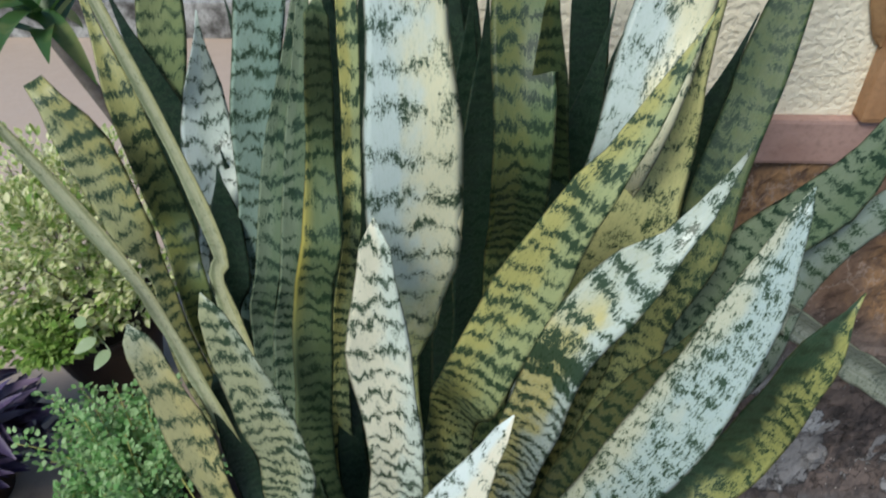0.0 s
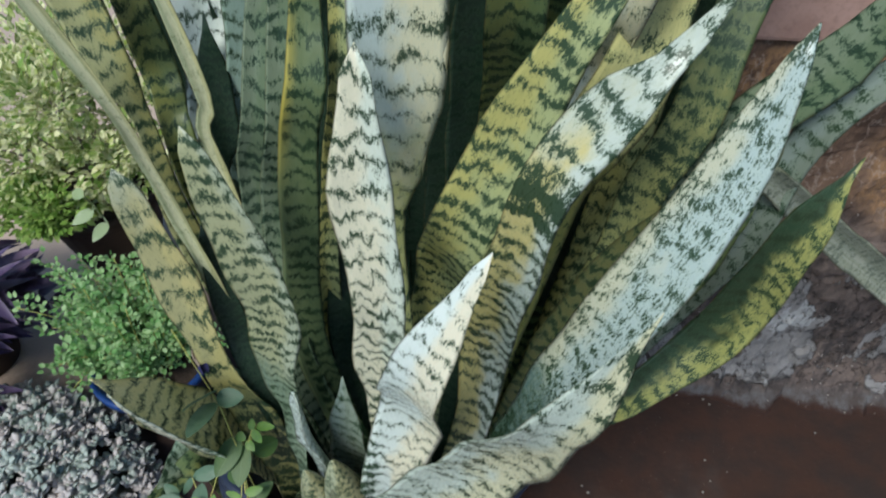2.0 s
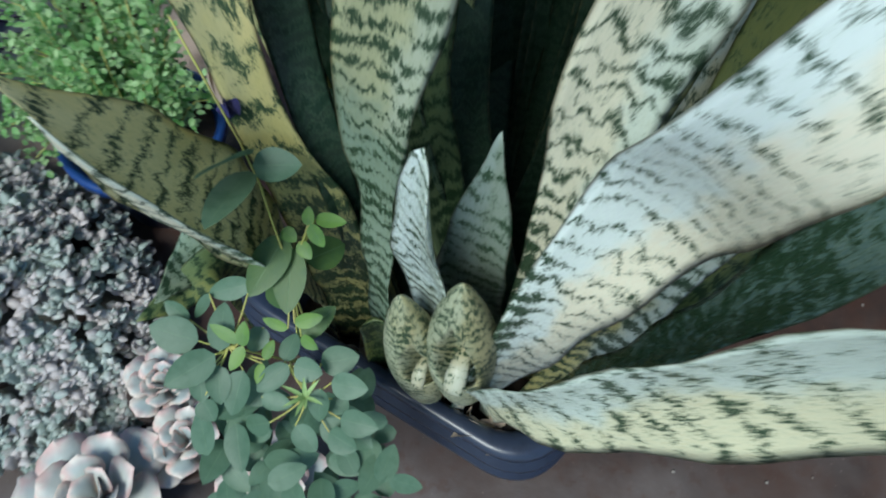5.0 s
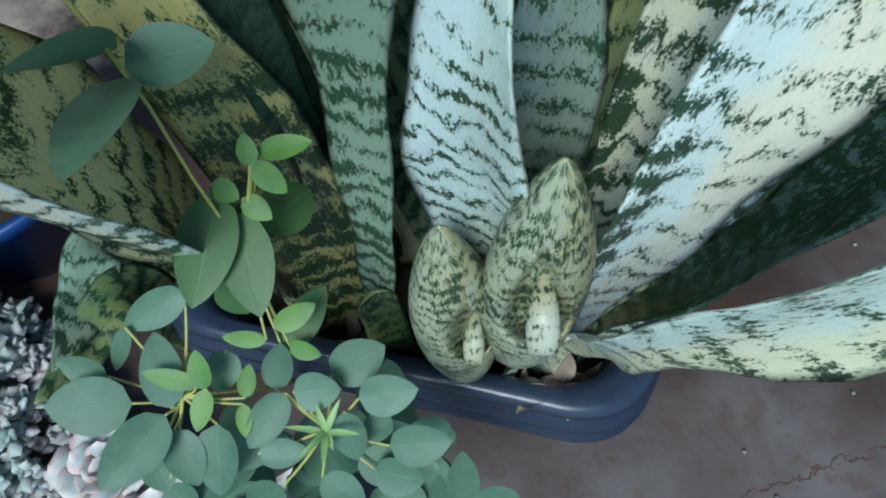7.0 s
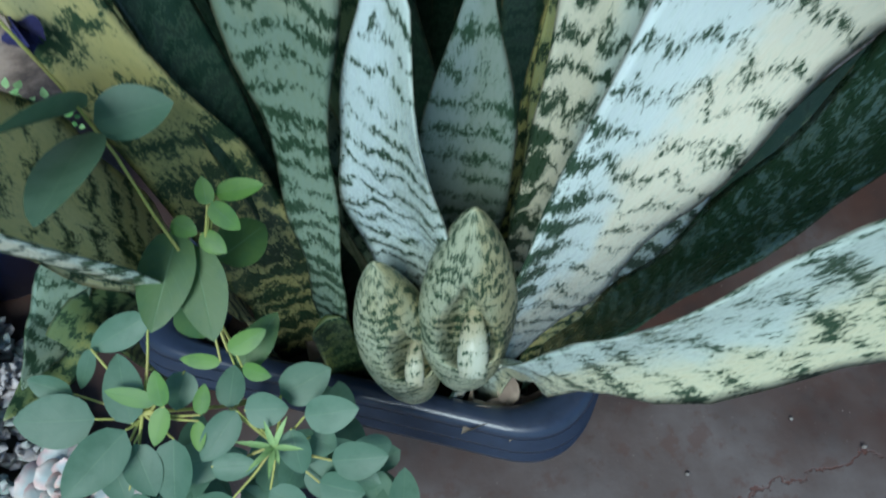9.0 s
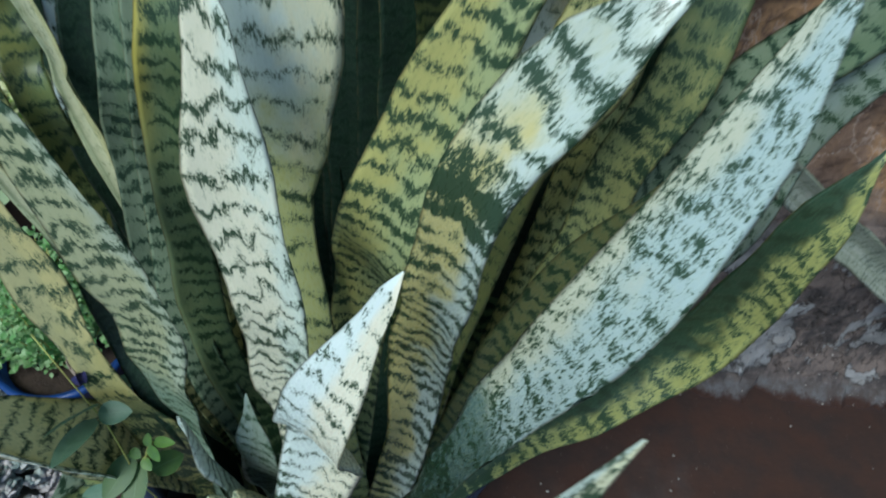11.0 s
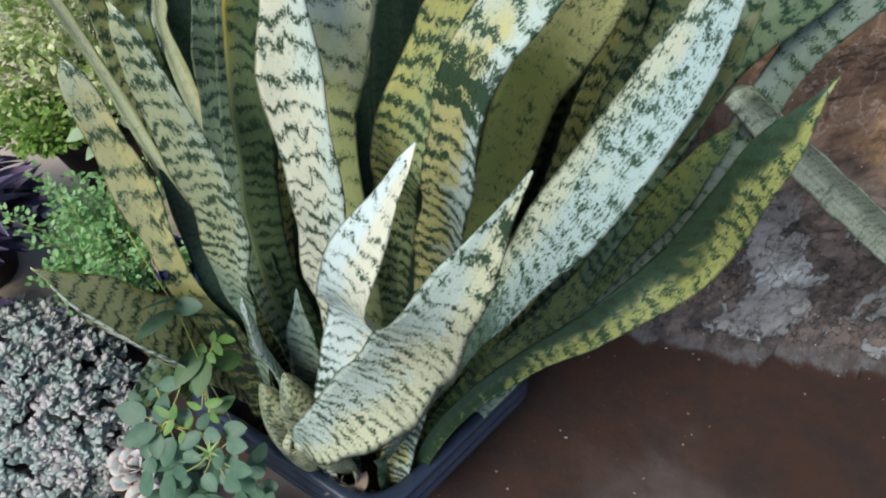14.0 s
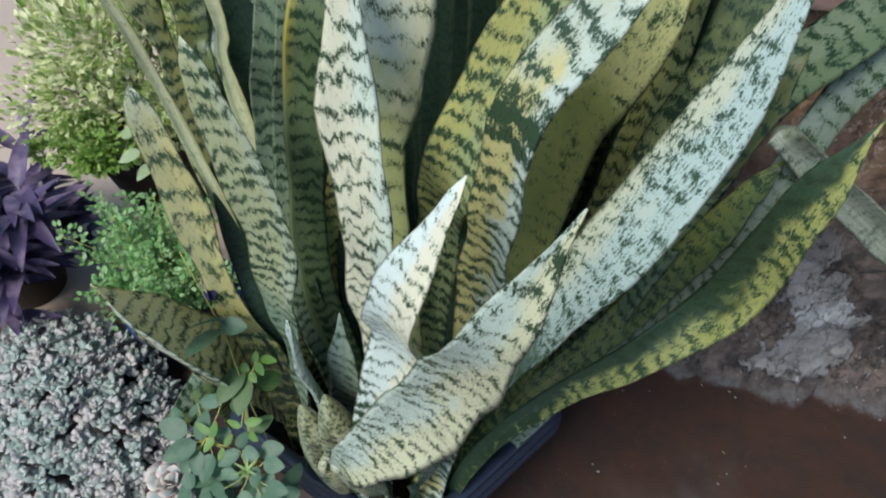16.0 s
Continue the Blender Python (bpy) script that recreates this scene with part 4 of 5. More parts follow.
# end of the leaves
# More filler behind, near black to stand for shade between the leaves.
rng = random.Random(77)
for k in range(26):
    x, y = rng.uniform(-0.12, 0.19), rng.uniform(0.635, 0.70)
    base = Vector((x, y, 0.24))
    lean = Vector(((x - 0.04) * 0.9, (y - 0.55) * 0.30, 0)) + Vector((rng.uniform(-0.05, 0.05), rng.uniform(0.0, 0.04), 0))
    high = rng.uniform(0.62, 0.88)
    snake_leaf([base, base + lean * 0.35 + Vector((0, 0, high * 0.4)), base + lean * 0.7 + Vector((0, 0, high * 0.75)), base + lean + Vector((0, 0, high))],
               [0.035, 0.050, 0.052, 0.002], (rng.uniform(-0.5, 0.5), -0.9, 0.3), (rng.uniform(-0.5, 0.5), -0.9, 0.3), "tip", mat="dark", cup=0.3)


# ---- rolled young shoots at the front of the planter
def rolled_shoot(foot, top, width, at, away, mouth_w, mouth_h):
    """A young leaf still rolled to a tube: a pointed egg with a drop-shaped mouth that opens upwards in front, and the next blade inside.
    at: the height of the mouth along the axis; away: its offset sideways; mouth_w, mouth_h: half its width and height."""
    foot, top = Vector(foot), Vector(top)
    up = (top - foot).normalized()
    stub = Vector((foot.x + 0.01, foot.y + 0.045, SOIL_Z - 0.005))
    open_way = Vector((-0.19, -0.44, 0.88)).normalized()
    ex = Vector((0.98, -0.21, 0.0))
    ex = (ex - open_way * ex.dot(open_way)).normalized()
    ey = open_way.cross(ex)
    side = up.cross(Vector((0, -1, 0.3))).normalized()
    fore = side.cross(up).normalized()
    high = (top - foot).length
    n, m = 64, 72

    def swell(f):
        return width / 2 * (math.sin(math.pi * (0.17 + 0.83 * f)) ** 0.72 if f < 1 else 0.0) + 0.0008

    mouth_at = foot + up * (high * at) + fore * (swell(at) * 0.9) + ex * away
    bm = bmesh.new()
    uv = bm.loops.layers.uv.new("UVMap")
    rel = bm.loops.layers.uv.new("Across")
    rows, info = [], []
    for i in range(n + 1):
        f = i / n
        r = swell(f)
        row, vs = [], []
        for j in range(m):
            a = 2 * math.pi * j / m
            x, y = math.sin(a), math.cos(a)
            rr = r * (1 + 0.025 * math.sin(2 * a + 7 * f))
            q = foot + up * (high * f) + side * (x * rr) + fore * (y * rr * 0.9)
            slope = (swell(min(1.0, f + 0.02)) - swell(max(0.0, f - 0.02))) / (0.04 * high)
            facing = ((side * x + fore * y - up * slope).normalized()).dot(open_way)
            off = q - mouth_at
            px, py = off.dot(ex), off.dot(ey) / mouth_h
            rim = mouth_w * max(0.05, 1 - py * py) ** 0.5 * (1 - 0.38 * py)
            d = ((px / rim) ** 2 + max(0.0, abs(py) - 0.75) ** 2 * 6) ** 0.5 if abs(py) < 1.6 else 9.0
            front = min(1.0, max(0.0, facing * 3.0))
            dent = front / (1 + (d / 0.92) ** 7)
            lip = front * math.exp(-((d - 1.28) / 0.24) ** 2)
            fold = front * math.exp(-((px - 0.10 * mouth_w * py) / 0.0011) ** 2) * (1.0 if -2.6 < py < -0.9 else 0.0)
            q = q + open_way * (lip * 0.0028 - dent * width * 0.85 - fold * 0.0015)
            row.append(bm.verts.new(q))
            vs.append(((a if a < math.pi else a - 2 * math.pi) * width / 2, f * high, 0.5 * x))
        rows.append(row)
        info.append(vs)
    for i in range(n):
        for j in range(m):
            k = (j + 1) % m
            fc = bm.faces.new((rows[i][j], rows[i][k], rows[i + 1][k], rows[i + 1][j]))
            for loop, (x, y) in zip(fc.loops, ((i, j), (i, k), (i + 1, k), (i + 1, j))):
                loop[uv].uv = info[x][y][:2]
                loop[rel].uv = (info[x][y][2], x / n)
    bm.faces.new(rows[-1])
    root = [bm.verts.new(stub + (v.co - foot) * 0.75) for v in rows[0]]
    for j in range(m):
        k = (j + 1) % m
        bm.faces.new((root[j], root[k], rows[0][k], rows[0][j]))
    bm.faces.new(root[::-1])
    ob = part("rolled_shoot", bm, LEAF["shoot"], plant, "young leaf still rolled to a tube")
    ob.matrix_parent_inverse = plant.matrix_basis.inverted()
    bm = bmesh.new()
    uv = bm.loops.layers.uv.new("UVMap")
    rel = bm.loops.layers.uv.new("Across")
    rows, info = [], []
    for i in range(15):
        f = i / 14
        c = mouth_at + ey * (mouth_h * (-1.05 + 1.75 * f)) + ex * (mouth_w * 0.22) - open_way * (width * (0.66 - 0.30 * math.sin(math.pi * min(1.0, 0.15 + 0.7 * f))))
        w = mouth_w * 0.62 * math.sin(math.pi * (0.30 + 0.68 * f)) ** 0.7
        row, vs = [], []
        for j in range(12):
            a = 2 * math.pi * j / 12
            row.append(bm.verts.new(c + ex * (math.sin(a) * w) + open_way * (math.cos(a) * w * 0.8)))
            vs.append((math.sin(a) * w, f * mouth_h * 2))
        rows.append(row)
        info.append(vs)
    for i in range(14):
        for j in range(12):
            k = (j + 1) % 12
            fc = bm.faces.new((rows[i][j], rows[i][k], rows[i + 1][k], rows[i + 1][j]))
            for loop, (x, y) in zip(fc.loops, ((i, j), (i, k), (i + 1, k), (i + 1, j))):
                loop[uv].uv = info[x][y]
                loop[rel].uv = (0.0, x / 14)
    bm.faces.new(rows[-1])
    bm.faces.new(rows[0][::-1])
    part("inner_blade", bm, LEAF["sprout"], ob)


rolled_shoot((-0.027, 0.400, 0.258), (-0.047, 0.386, 0.490), 0.050, 0.60, 0.003, 0.0095, 0.017)
rolled_shoot((0.006, 0.391, 0.303), (-0.006, 0.373, 0.547), 0.054, 0.60, -0.006, 0.0135, 0.023)


# ---- small leaves
def blade(bm, base, tip, width, up, fold=0.12, sag=0.1, segs=5, uv=None, blunt=0.75, thick=0.0, full=0.8):
    """One small leaf from base to tip, folded along its rib and drooping a little."""
    base, tip = Vector(base), Vector(tip)
    d = tip - base
    side = d.cross(Vector(up))
    if side.length < 1e-6:
        side = d.cross(Vector((1, 0, 0)))
    side.normalize()
    top = side.cross(d).normalized()
    rows, info = [], []
    for i in range(segs + 1):
        f = i / segs
        w = width / 2 * (math.sin(math.pi * min(1.0, f * 0.97 + 0.03) ** blunt) ** full if 0 < f < 1 else 0.03)
        c = base + d * f - top * (sag * d.length * f * f) + top * (sag * d.length * f)
        row = [c + side * w + top * (fold * w), c - top * thick * math.sin(math.pi * f), c - side * w + top * (fold * w)]
        if thick:
            row.append(c + top * thick * math.sin(math.pi * f))
        rows.append([bm.verts.new(q) for q in row])
        info.append([(1.0, f), (0.0, f), (-1.0, f), (0.0, f)])
    m = len(rows[0])
    for i in range(segs):
        for j in range(m if thick else 2):
            k = (j + 1) % m
            fc = bm.faces.new((rows[i][j], rows[i + 1][j], rows[i + 1][k], rows[i][k]))
            if uv:
                for loop, (x, y) in zip(fc.loops, ((i, j), (i + 1, j), (i + 1, k), (i, k))):
                    loop[uv].uv = info[x][y]


def tube(bm, points, r0, r1, n=6, segs=10):
    pts = glide(points, segs)
    rows = []
    for i, (p, _, _) in enumerate(pts):
        t = (pts[min(i + 1, segs)][0] - pts[max(i - 1, 0)][0]).normalized()
        a = t.orthogonal().normalized()
        b = t.cross(a)
        r = r0 + (r1 - r0) * i / segs
        rows.append([bm.verts.new(p + (a * math.cos(2 * math.pi * j / n) + b * math.sin(2 * math.pi * j / n)) * r) for j in range(n)])
    for r, q in zip(rows, rows[1:]):
        for j in range(n):
            bm.faces.new((r[j], r[(j + 1) % n], q[(j + 1) % n], q[j]))
    bm.faces.new(rows[0][::-1])
    bm.faces.new(rows[-1])


def round_pot(name, label, centre, r_top, r_low, high, material, soil=True):
    pot = thing(name, label, "pot", place=(centre[0], centre[1], 0))
    bm = bmesh.new()
    prof = [(0.001, 0.0), (r_low, 0.0), (r_low + (r_top - r_low) * 0.85, high * 0.85), (r_top + 0.006, high * 0.86), (r_top + 0.008, high * 0.98), (r_top + 0.003, high),
            (r_top - 0.004, high * 0.98), (r_top - 0.010, high * 0.80), (0.001, high * 0.80)]
    n = 32
    skin(bm, [[Vector((r * math.cos(2 * math.pi * i / n), r * math.sin(2 * math.pi * i / n), z)) for i in range(n)] for r, z in prof])
    part("body", bm, material, pot)
    bm = bmesh.new()
    skin(bm, [[Vector((r * math.cos(2 * math.pi * i / n), r * math.sin(2 * math.pi * i / n), z)) for i in range(n)]
              for r, z in ((r_top - 0.011, high * 0.84), (r_top * 0.5, high * 0.88), (0.002, high * 0.88))])
    part("soil", bm, SOIL, pot, "dark soil")
    return pot


# ---- the weed at the planter's front
weed = thing("weed", "leafy green weed with oval leaves growing over the planter's edge", "plant", place=(-0.17, 0.40, 0.25))


def weed_leaf(row, rng, skin_of=None):
    x0, y0, z0, x1, y1, z1, w = row
    bm = bmesh.new()
    uv = bm.loops.layers.uv.new("UVMap")
    lean = Vector((rng.uniform(-0.25, 0.25), -0.55 + rng.uniform(-0.2, 0.2), 0.8))
    blade(bm, (x0, y0, z0), (x1, y1, z1), w, lean, rng.uniform(0.10, 0.3), rng.uniform(0.02, 0.12), 11, uv, 0.84, 0.0, 0.66)
    ob = part("leaf", bm, skin_of or WEED, weed, "bright young leaf" if skin_of == YOUNG else "")
    ob.matrix_parent_inverse = weed.matrix_basis.inverted()


def weed_stem(points, r0, r1):
    bm = bmesh.new()
    tube(bm, points, r0, r1, 6, 12)
    ob = part("stem", bm, STEM, weed, "thin yellow-green stem")
    ob.matrix_parent_inverse = weed.matrix_basis.inverted()


# sprigs of the weed
sprig_a = [(-0.149, 0.436, 0.560, -0.150, 0.375, 0.619, 0.018),
           (-0.146, 0.427, 0.560, -0.116, 0.433, 0.560, 0.022),
           (-0.147, 0.423, 0.560, -0.147, 0.360, 0.594, 0.022),
           (-0.155, 0.451, 0.550, -0.140, 0.485, 0.530, 0.018)]
sprig_b = [(-0.138, 0.426, 0.478, -0.156, 0.382, 0.460, 0.026),
           (-0.133, 0.421, 0.470, -0.129, 0.377, 0.450, 0.025),
           (-0.126, 0.422, 0.450, -0.102, 0.446, 0.440, 0.026),
           (-0.129, 0.379, 0.400, -0.103, 0.406, 0.410, 0.019),
           (-0.146, 0.405, 0.440, -0.141, 0.393, 0.420, 0.019)]
new_b = [(-0.140, 0.429, 0.482, -0.129, 0.422, 0.478, 0.011),
           (-0.121, 0.430, 0.490, -0.121, 0.440, 0.500, 0.009),
           (-0.117, 0.436, 0.490, -0.093, 0.434, 0.495, 0.011),
           (-0.120, 0.431, 0.490, -0.108, 0.420, 0.480, 0.012),
           (-0.128, 0.424, 0.475, -0.117, 0.414, 0.470, 0.011),
           (-0.128, 0.381, 0.425, -0.107, 0.388, 0.430, 0.012),
           (-0.133, 0.378, 0.420, -0.154, 0.383, 0.420, 0.009),
           (-0.124, 0.377, 0.410, -0.109, 0.369, 0.410, 0.010)]
sprig_c = [(-0.171, 0.411, 0.420, -0.204, 0.401, 0.410, 0.019),
           (-0.202, 0.399, 0.415, -0.212, 0.383, 0.400, 0.009),
           (-0.214, 0.379, 0.405, -0.236, 0.389, 0.410, 0.015),
           (-0.202, 0.363, 0.405, -0.241, 0.367, 0.410, 0.029),
           (-0.185, 0.359, 0.400, -0.190, 0.396, 0.410, 0.022),
           (-0.188, 0.356, 0.400, -0.220, 0.327, 0.395, 0.026),
           (-0.157, 0.384, 0.400, -0.165, 0.366, 0.390, 0.018),
           (-0.187, 0.351, 0.390, -0.180, 0.325, 0.375, 0.020),
           (-0.166, 0.350, 0.390, -0.171, 0.319, 0.370, 0.023),
           (-0.205, 0.347, 0.370, -0.200, 0.328, 0.360, 0.018),
           (-0.200, 0.331, 0.360, -0.189, 0.317, 0.350, 0.020)]
new_c = [(-0.169, 0.365, 0.410, -0.194, 0.374, 0.415, 0.010),
           (-0.166, 0.362, 0.410, -0.167, 0.379, 0.420, 0.012),
           (-0.165, 0.362, 0.410, -0.173, 0.345, 0.400, 0.011),
           (-0.148, 0.356, 0.405, -0.144, 0.371, 0.410, 0.009),
           (-0.149, 0.353, 0.405, -0.150, 0.338, 0.400, 0.008)]
sprig_d = [(-0.129, 0.355, 0.405, -0.150, 0.334, 0.395, 0.018),
           (-0.125, 0.355, 0.405, -0.102, 0.352, 0.405, 0.020),
           (-0.094, 0.346, 0.405, -0.065, 0.344, 0.410, 0.021),
           (-0.134, 0.359, 0.400, -0.129, 0.381, 0.405, 0.016),
           (-0.107, 0.363, 0.395, -0.078, 0.372, 0.400, 0.024),
           (-0.102, 0.342, 0.400, -0.100, 0.321, 0.385, 0.018),
           (-0.083, 0.323, 0.395, -0.053, 0.319, 0.400, 0.021),
           (-0.148, 0.333, 0.385, -0.123, 0.330, 0.385, 0.015),
           (-0.094, 0.340, 0.385, -0.081, 0.333, 0.380, 0.018),
           (-0.099, 0.328, 0.370, -0.078, 0.310, 0.360, 0.021),
           (-0.120, 0.319, 0.370, -0.101, 0.304, 0.360, 0.019),
           (-0.139, 0.317, 0.375, -0.160, 0.315, 0.360, 0.019),
           (-0.093, 0.318, 0.370, -0.069, 0.308, 0.370, 0.022)]
# end of the sprigs
rng = random.Random(21)
for group in (sprig_a, sprig_c, sprig_d):
    for row in group:
        weed_leaf(row, rng)
for row in sprig_b:
    weed_leaf(row, rng, MATURE)
for group in (new_b, new_c):
    for row in group:
        weed_leaf(row, rng, YOUNG)
for k in range(80):
    x, y = rng.uniform(-0.20, -0.04), rng.uniform(0.265, 0.365)
    z = 0.375 - 0.5 * abs(y - 0.345) - rng.uniform(0.01, 0.09)
    a = rng.uniform(0, 6.28)
    s = rng.uniform(0.026, 0.042)
    weed_leaf((x, y, z, x + s * math.cos(a), y + s * math.sin(a), z + rng.uniform(-0.012, 0.008), s * 0.62), rng)
ROOT = (-0.15, 0.44, SOIL_Z - 0.005)


def middle(group):
    return tuple(sum(r[k] for r in group) / len(group) for k in range(3))


weed_stem([ROOT, (-0.145, 0.425, 0.36), middle(sprig_b), (-0.148, 0.43, 0.52), sprig_a[1][:3], (-0.175, 0.445, 0.66)], 0.0012, 0.0006)
for group in (sprig_c + new_c, sprig_d):
    mid = middle(group)
    weed_stem([ROOT, (-0.15, 0.39, 0.31), mid], 0.0016, 0.0010)
    for row in group:
        weed_stem([mid, tuple(0.5 * (a + b) - (0.004 if k == 2 else 0) for k, (a, b) in enumerate(zip(mid, row[:3]))), row[:3]], 0.0010, 0.0006)
for row in sprig_b + new_b:
    mid = middle(sprig_b)
    weed_stem([mid, tuple(0.5 * (a + b) for a, b in zip(mid, row[:3])), row[:3]], 0.0010, 0.0006)

# withered blue flower in its brown calyx, and a pale sprouting tuft
BLUE_PETAL = simple("withered_blue_petal", (0.012, 0.010, 0.05), (0.03, 0.03, 0.11), 200.0, 0.7, 0.001)
bm = bmesh.new()
rng = random.Random(40)
f0 = Vector((-0.163, 0.449, 0.592))
for k in range(7):
    d = Vector((rng.uniform(0.1, 1.0), rng.uniform(-0.8, 0.5), rng.uniform(-1.0, 0.1))).normalized()
    blade(bm, f0, f0 + d * rng.uniform(0.010, 0.016), 0.009, (rng.uniform(-1, 1), rng.uniform(-1, 1), 0.5), 0.8, 0.3, 5)
bloom = part("withered_flower", bm, BLUE_PETAL, weed, "withered dark blue flower")
bloom.matrix_parent_inverse = weed.matrix_basis.inverted()
bm = bmesh.new()
for k in range(4):
    a = k * 1.57
    blade(bm, f0 + Vector((-0.010, 0.016, 0.012)), f0 + Vector((0.003 * math.cos(a), 0.003 * math.sin(a), 0)), 0.008, (math.cos(a), math.sin(a), 0.3), 0.5, 0.1, 5)
part("calyx", bm, HUSK, bloom, "dry brown calyx")
t0 = Vector((-0.112, 0.334, 0.398))
for k in range(8):
    a = rng.uniform(0, 6.28)
    d = Vector((math.cos(a), math.sin(a), rng.uniform(0.2, 1.3))).normalized()
    bm = bmesh.new()
    blade(bm, t0, t0 + d * rng.uniform(0.010, 0.021), 0.0034, (0, 0, 1), 0.5, 0.2, 5)
    ob = part("sprout", bm, SPROUT, weed, "pale green sprouting leaflet")
    ob.matrix_parent_inverse = weed.matrix_basis.inverted()
weed_stem([(-0.13, 0.37, 0.33), (-0.12, 0.35, 0.37), tuple(t0)], 0.0012, 0.0009)

# ---- dry bits in the planter
rng = random.Random(9)
for x, y, z, s in ((0.034, 0.372, 0.230, 0.034), (0.046, 0.380, 0.225, 0.030), (0.024, 0.372, 0.220, 0.026), (0.052, 0.392, 0.20, 0.030), (-0.085, 0.445, 0.172, 0.03), (-0.11, 0.46, 0.172, 0.026)):
    bm = bmesh.new()
    for k in range(3):
        a = rng.uniform(0, 6.28)
        e = Vector((math.cos(a), math.sin(a), rng.uniform(0.1, 0.7))) * s
        blade(bm, Vector((x, y, z)), Vector((x, y, z)) + e, s * 0.6, (rng.uniform(-1, 1), rng.uniform(-1, 1), 0.6), 0.7, 0.3, 6, None, 0.8)
    tagged(part("dry_husk", bm, HUSK), "curled dry brown leaf husk on the soil", "husk", "dry husks")

# ---- fallen leaf leaning by the wall
lean_leaf = snake_leaf([(1.10, 0.800, 0.012), (1.02, 0.835, 0.14), (0.895, 0.840, 0.275), (0.790, 0.795, 0.390), (0.595, 0.690, 0.592), (0.480, 0.622, 0.716), (0.392, 0.572, 0.812)],
                       [0.060, 0.060, 0.060, 0.056, 0.046, 0.036, 0.028], (-0.45, -0.62, 0.55), (-0.45, -0.62, 0.55), "cut", mat="dry", cup=0.55)
lean_leaf.parent = None
lean_leaf.name = "leaning_leaf"
tagged(lean_leaf, "dried striped sword leaf leaning over the ground by the wall", "leaf")


# ---- variegated bush in a dark pot
def stems_from(bm, root, ends, r):
    for e in ends:
        mid = (Vector(root) * 0.5 + Vector(e) * 0.5) + Vector((0, 0, 0.03))
        tube(bm, [root, mid, e], r, r * 0.4, 5, 6)


def cloud(rng, centre, radii, n, low=0.0):
    """Places in a lumpy ball, most near its outside."""
    out = []
    lumps = [(Vector((rng.uniform(-1, 1), rng.uniform(-1, 1), rng.uniform(-0.6, 1))).normalized() * rng.uniform(0.45, 0.8), rng.uniform(0.28, 0.5)) for _ in range(16)]
    while len(out) < n:
        c, r = rng.choice(lumps)
        d = Vector((rng.gauss(0, 1), rng.gauss(0, 1), rng.gauss(0, 1))).normalized()
        p = c + d * r * rng.uniform(0.6, 1.0)
        if p.z > low:
            out.append((Vector(centre) + Vector((p.x * radii[0], p.y * radii[1], p.z * radii[2])), (p * 0.6 + d * 0.7).normalized()))
    return out


round_pot("flower_pot", "dark brown clay pot holding the variegated bush", (-0.72, 1.12), 0.135, 0.085, 0.22, POT_DARK)
bush = thing("variegated_bush", "bushy plant with small cream-edged green leaves in a dark pot", "plant", place=(-0.72, 1.12, 0.18))
rng = random.Random(4)
spots = cloud(rng, (-0.70, 1.13, 0.37), (0.255, 0.24, 0.22), 5600, -0.75)
spots += cloud(rng, (-0.60, 1.08, 0.37), (0.13, 0.13, 0.13), 1100, -0.9)
bm = bmesh.new()
stems_from(bm, (-0.72, 1.12, 0.18), [p for p, _ in spots[::150]], 0.0032)
ob = part("stem_tangle", bm, BARK, bush, "thin brown stems")
ob.matrix_parent_inverse = bush.matrix_basis.inverted()
bm = bmesh.new()
for p, d in spots:
    e = (d + Vector((rng.uniform(-0.6, 0.6), rng.uniform(-0.6, 0.6), rng.uniform(-0.3, 0.7)))).normalized()
    s = rng.uniform(0.012, 0.024)
    blade(bm, p, p + e * s, s * rng.uniform(0.45, 0.6), (rng.uniform(-0.5, 0.5), rng.uniform(-0.7, 0.2), 1), 0.25, 0.15, 4)
ob = tagged(part("leaf_mass", bm, VARIEG, bush, "small cream and green leaves"), kind="stuff")
ob.matrix_parent_inverse = bush.matrix_basis.inverted()

bm = bmesh.new()
for p, d in cloud(rng, (-0.75, 0.96, 0.29), (0.11, 0.07, 0.055), 1100, -0.9):
    e = (d + Vector((rng.uniform(-0.6, 0.6), rng.uniform(-0.6, 0.6), rng.uniform(-0.2, 0.6)))).normalized()
    s = rng.uniform(0.012, 0.022)
    blade(bm, p, p + e * s, s * 0.55, (rng.uniform(-0.5, 0.5), rng.uniform(-0.7, 0.2), 1), 0.25, 0.15, 4)
ob = tagged(part("young_growth", bm, LIME, bush, "plain bright green leaves low on the bush"), kind="stuff")
ob.matrix_parent_inverse = bush.matrix_basis.inverted()
for x, y, z, a in ((-0.615, 0.945, 0.350, 2.6), (-0.605, 0.940, 0.320, -2.4), (-0.585, 0.935, 0.295, -1.9)):
    bm = bmesh.new()
    blade(bm, (x, y, z), (x + 0.045 * math.cos(a), y + 0.045 * math.sin(a), z - 0.012), 0.024, (0.1, -0.6, 0.8), 0.2, 0.1, 8, None, 0.8)
    tube(bm, [(-0.68, 1.08, 0.22), (-0.64, 0.99, 0.29), (x, y, z)], 0.0022, 0.0012, 5, 8)
    ob = part("leaf", bm, OVAL, bush, "larger pale green oval leaf")
    ob.matrix_parent_inverse = bush.matrix_basis.inverted()

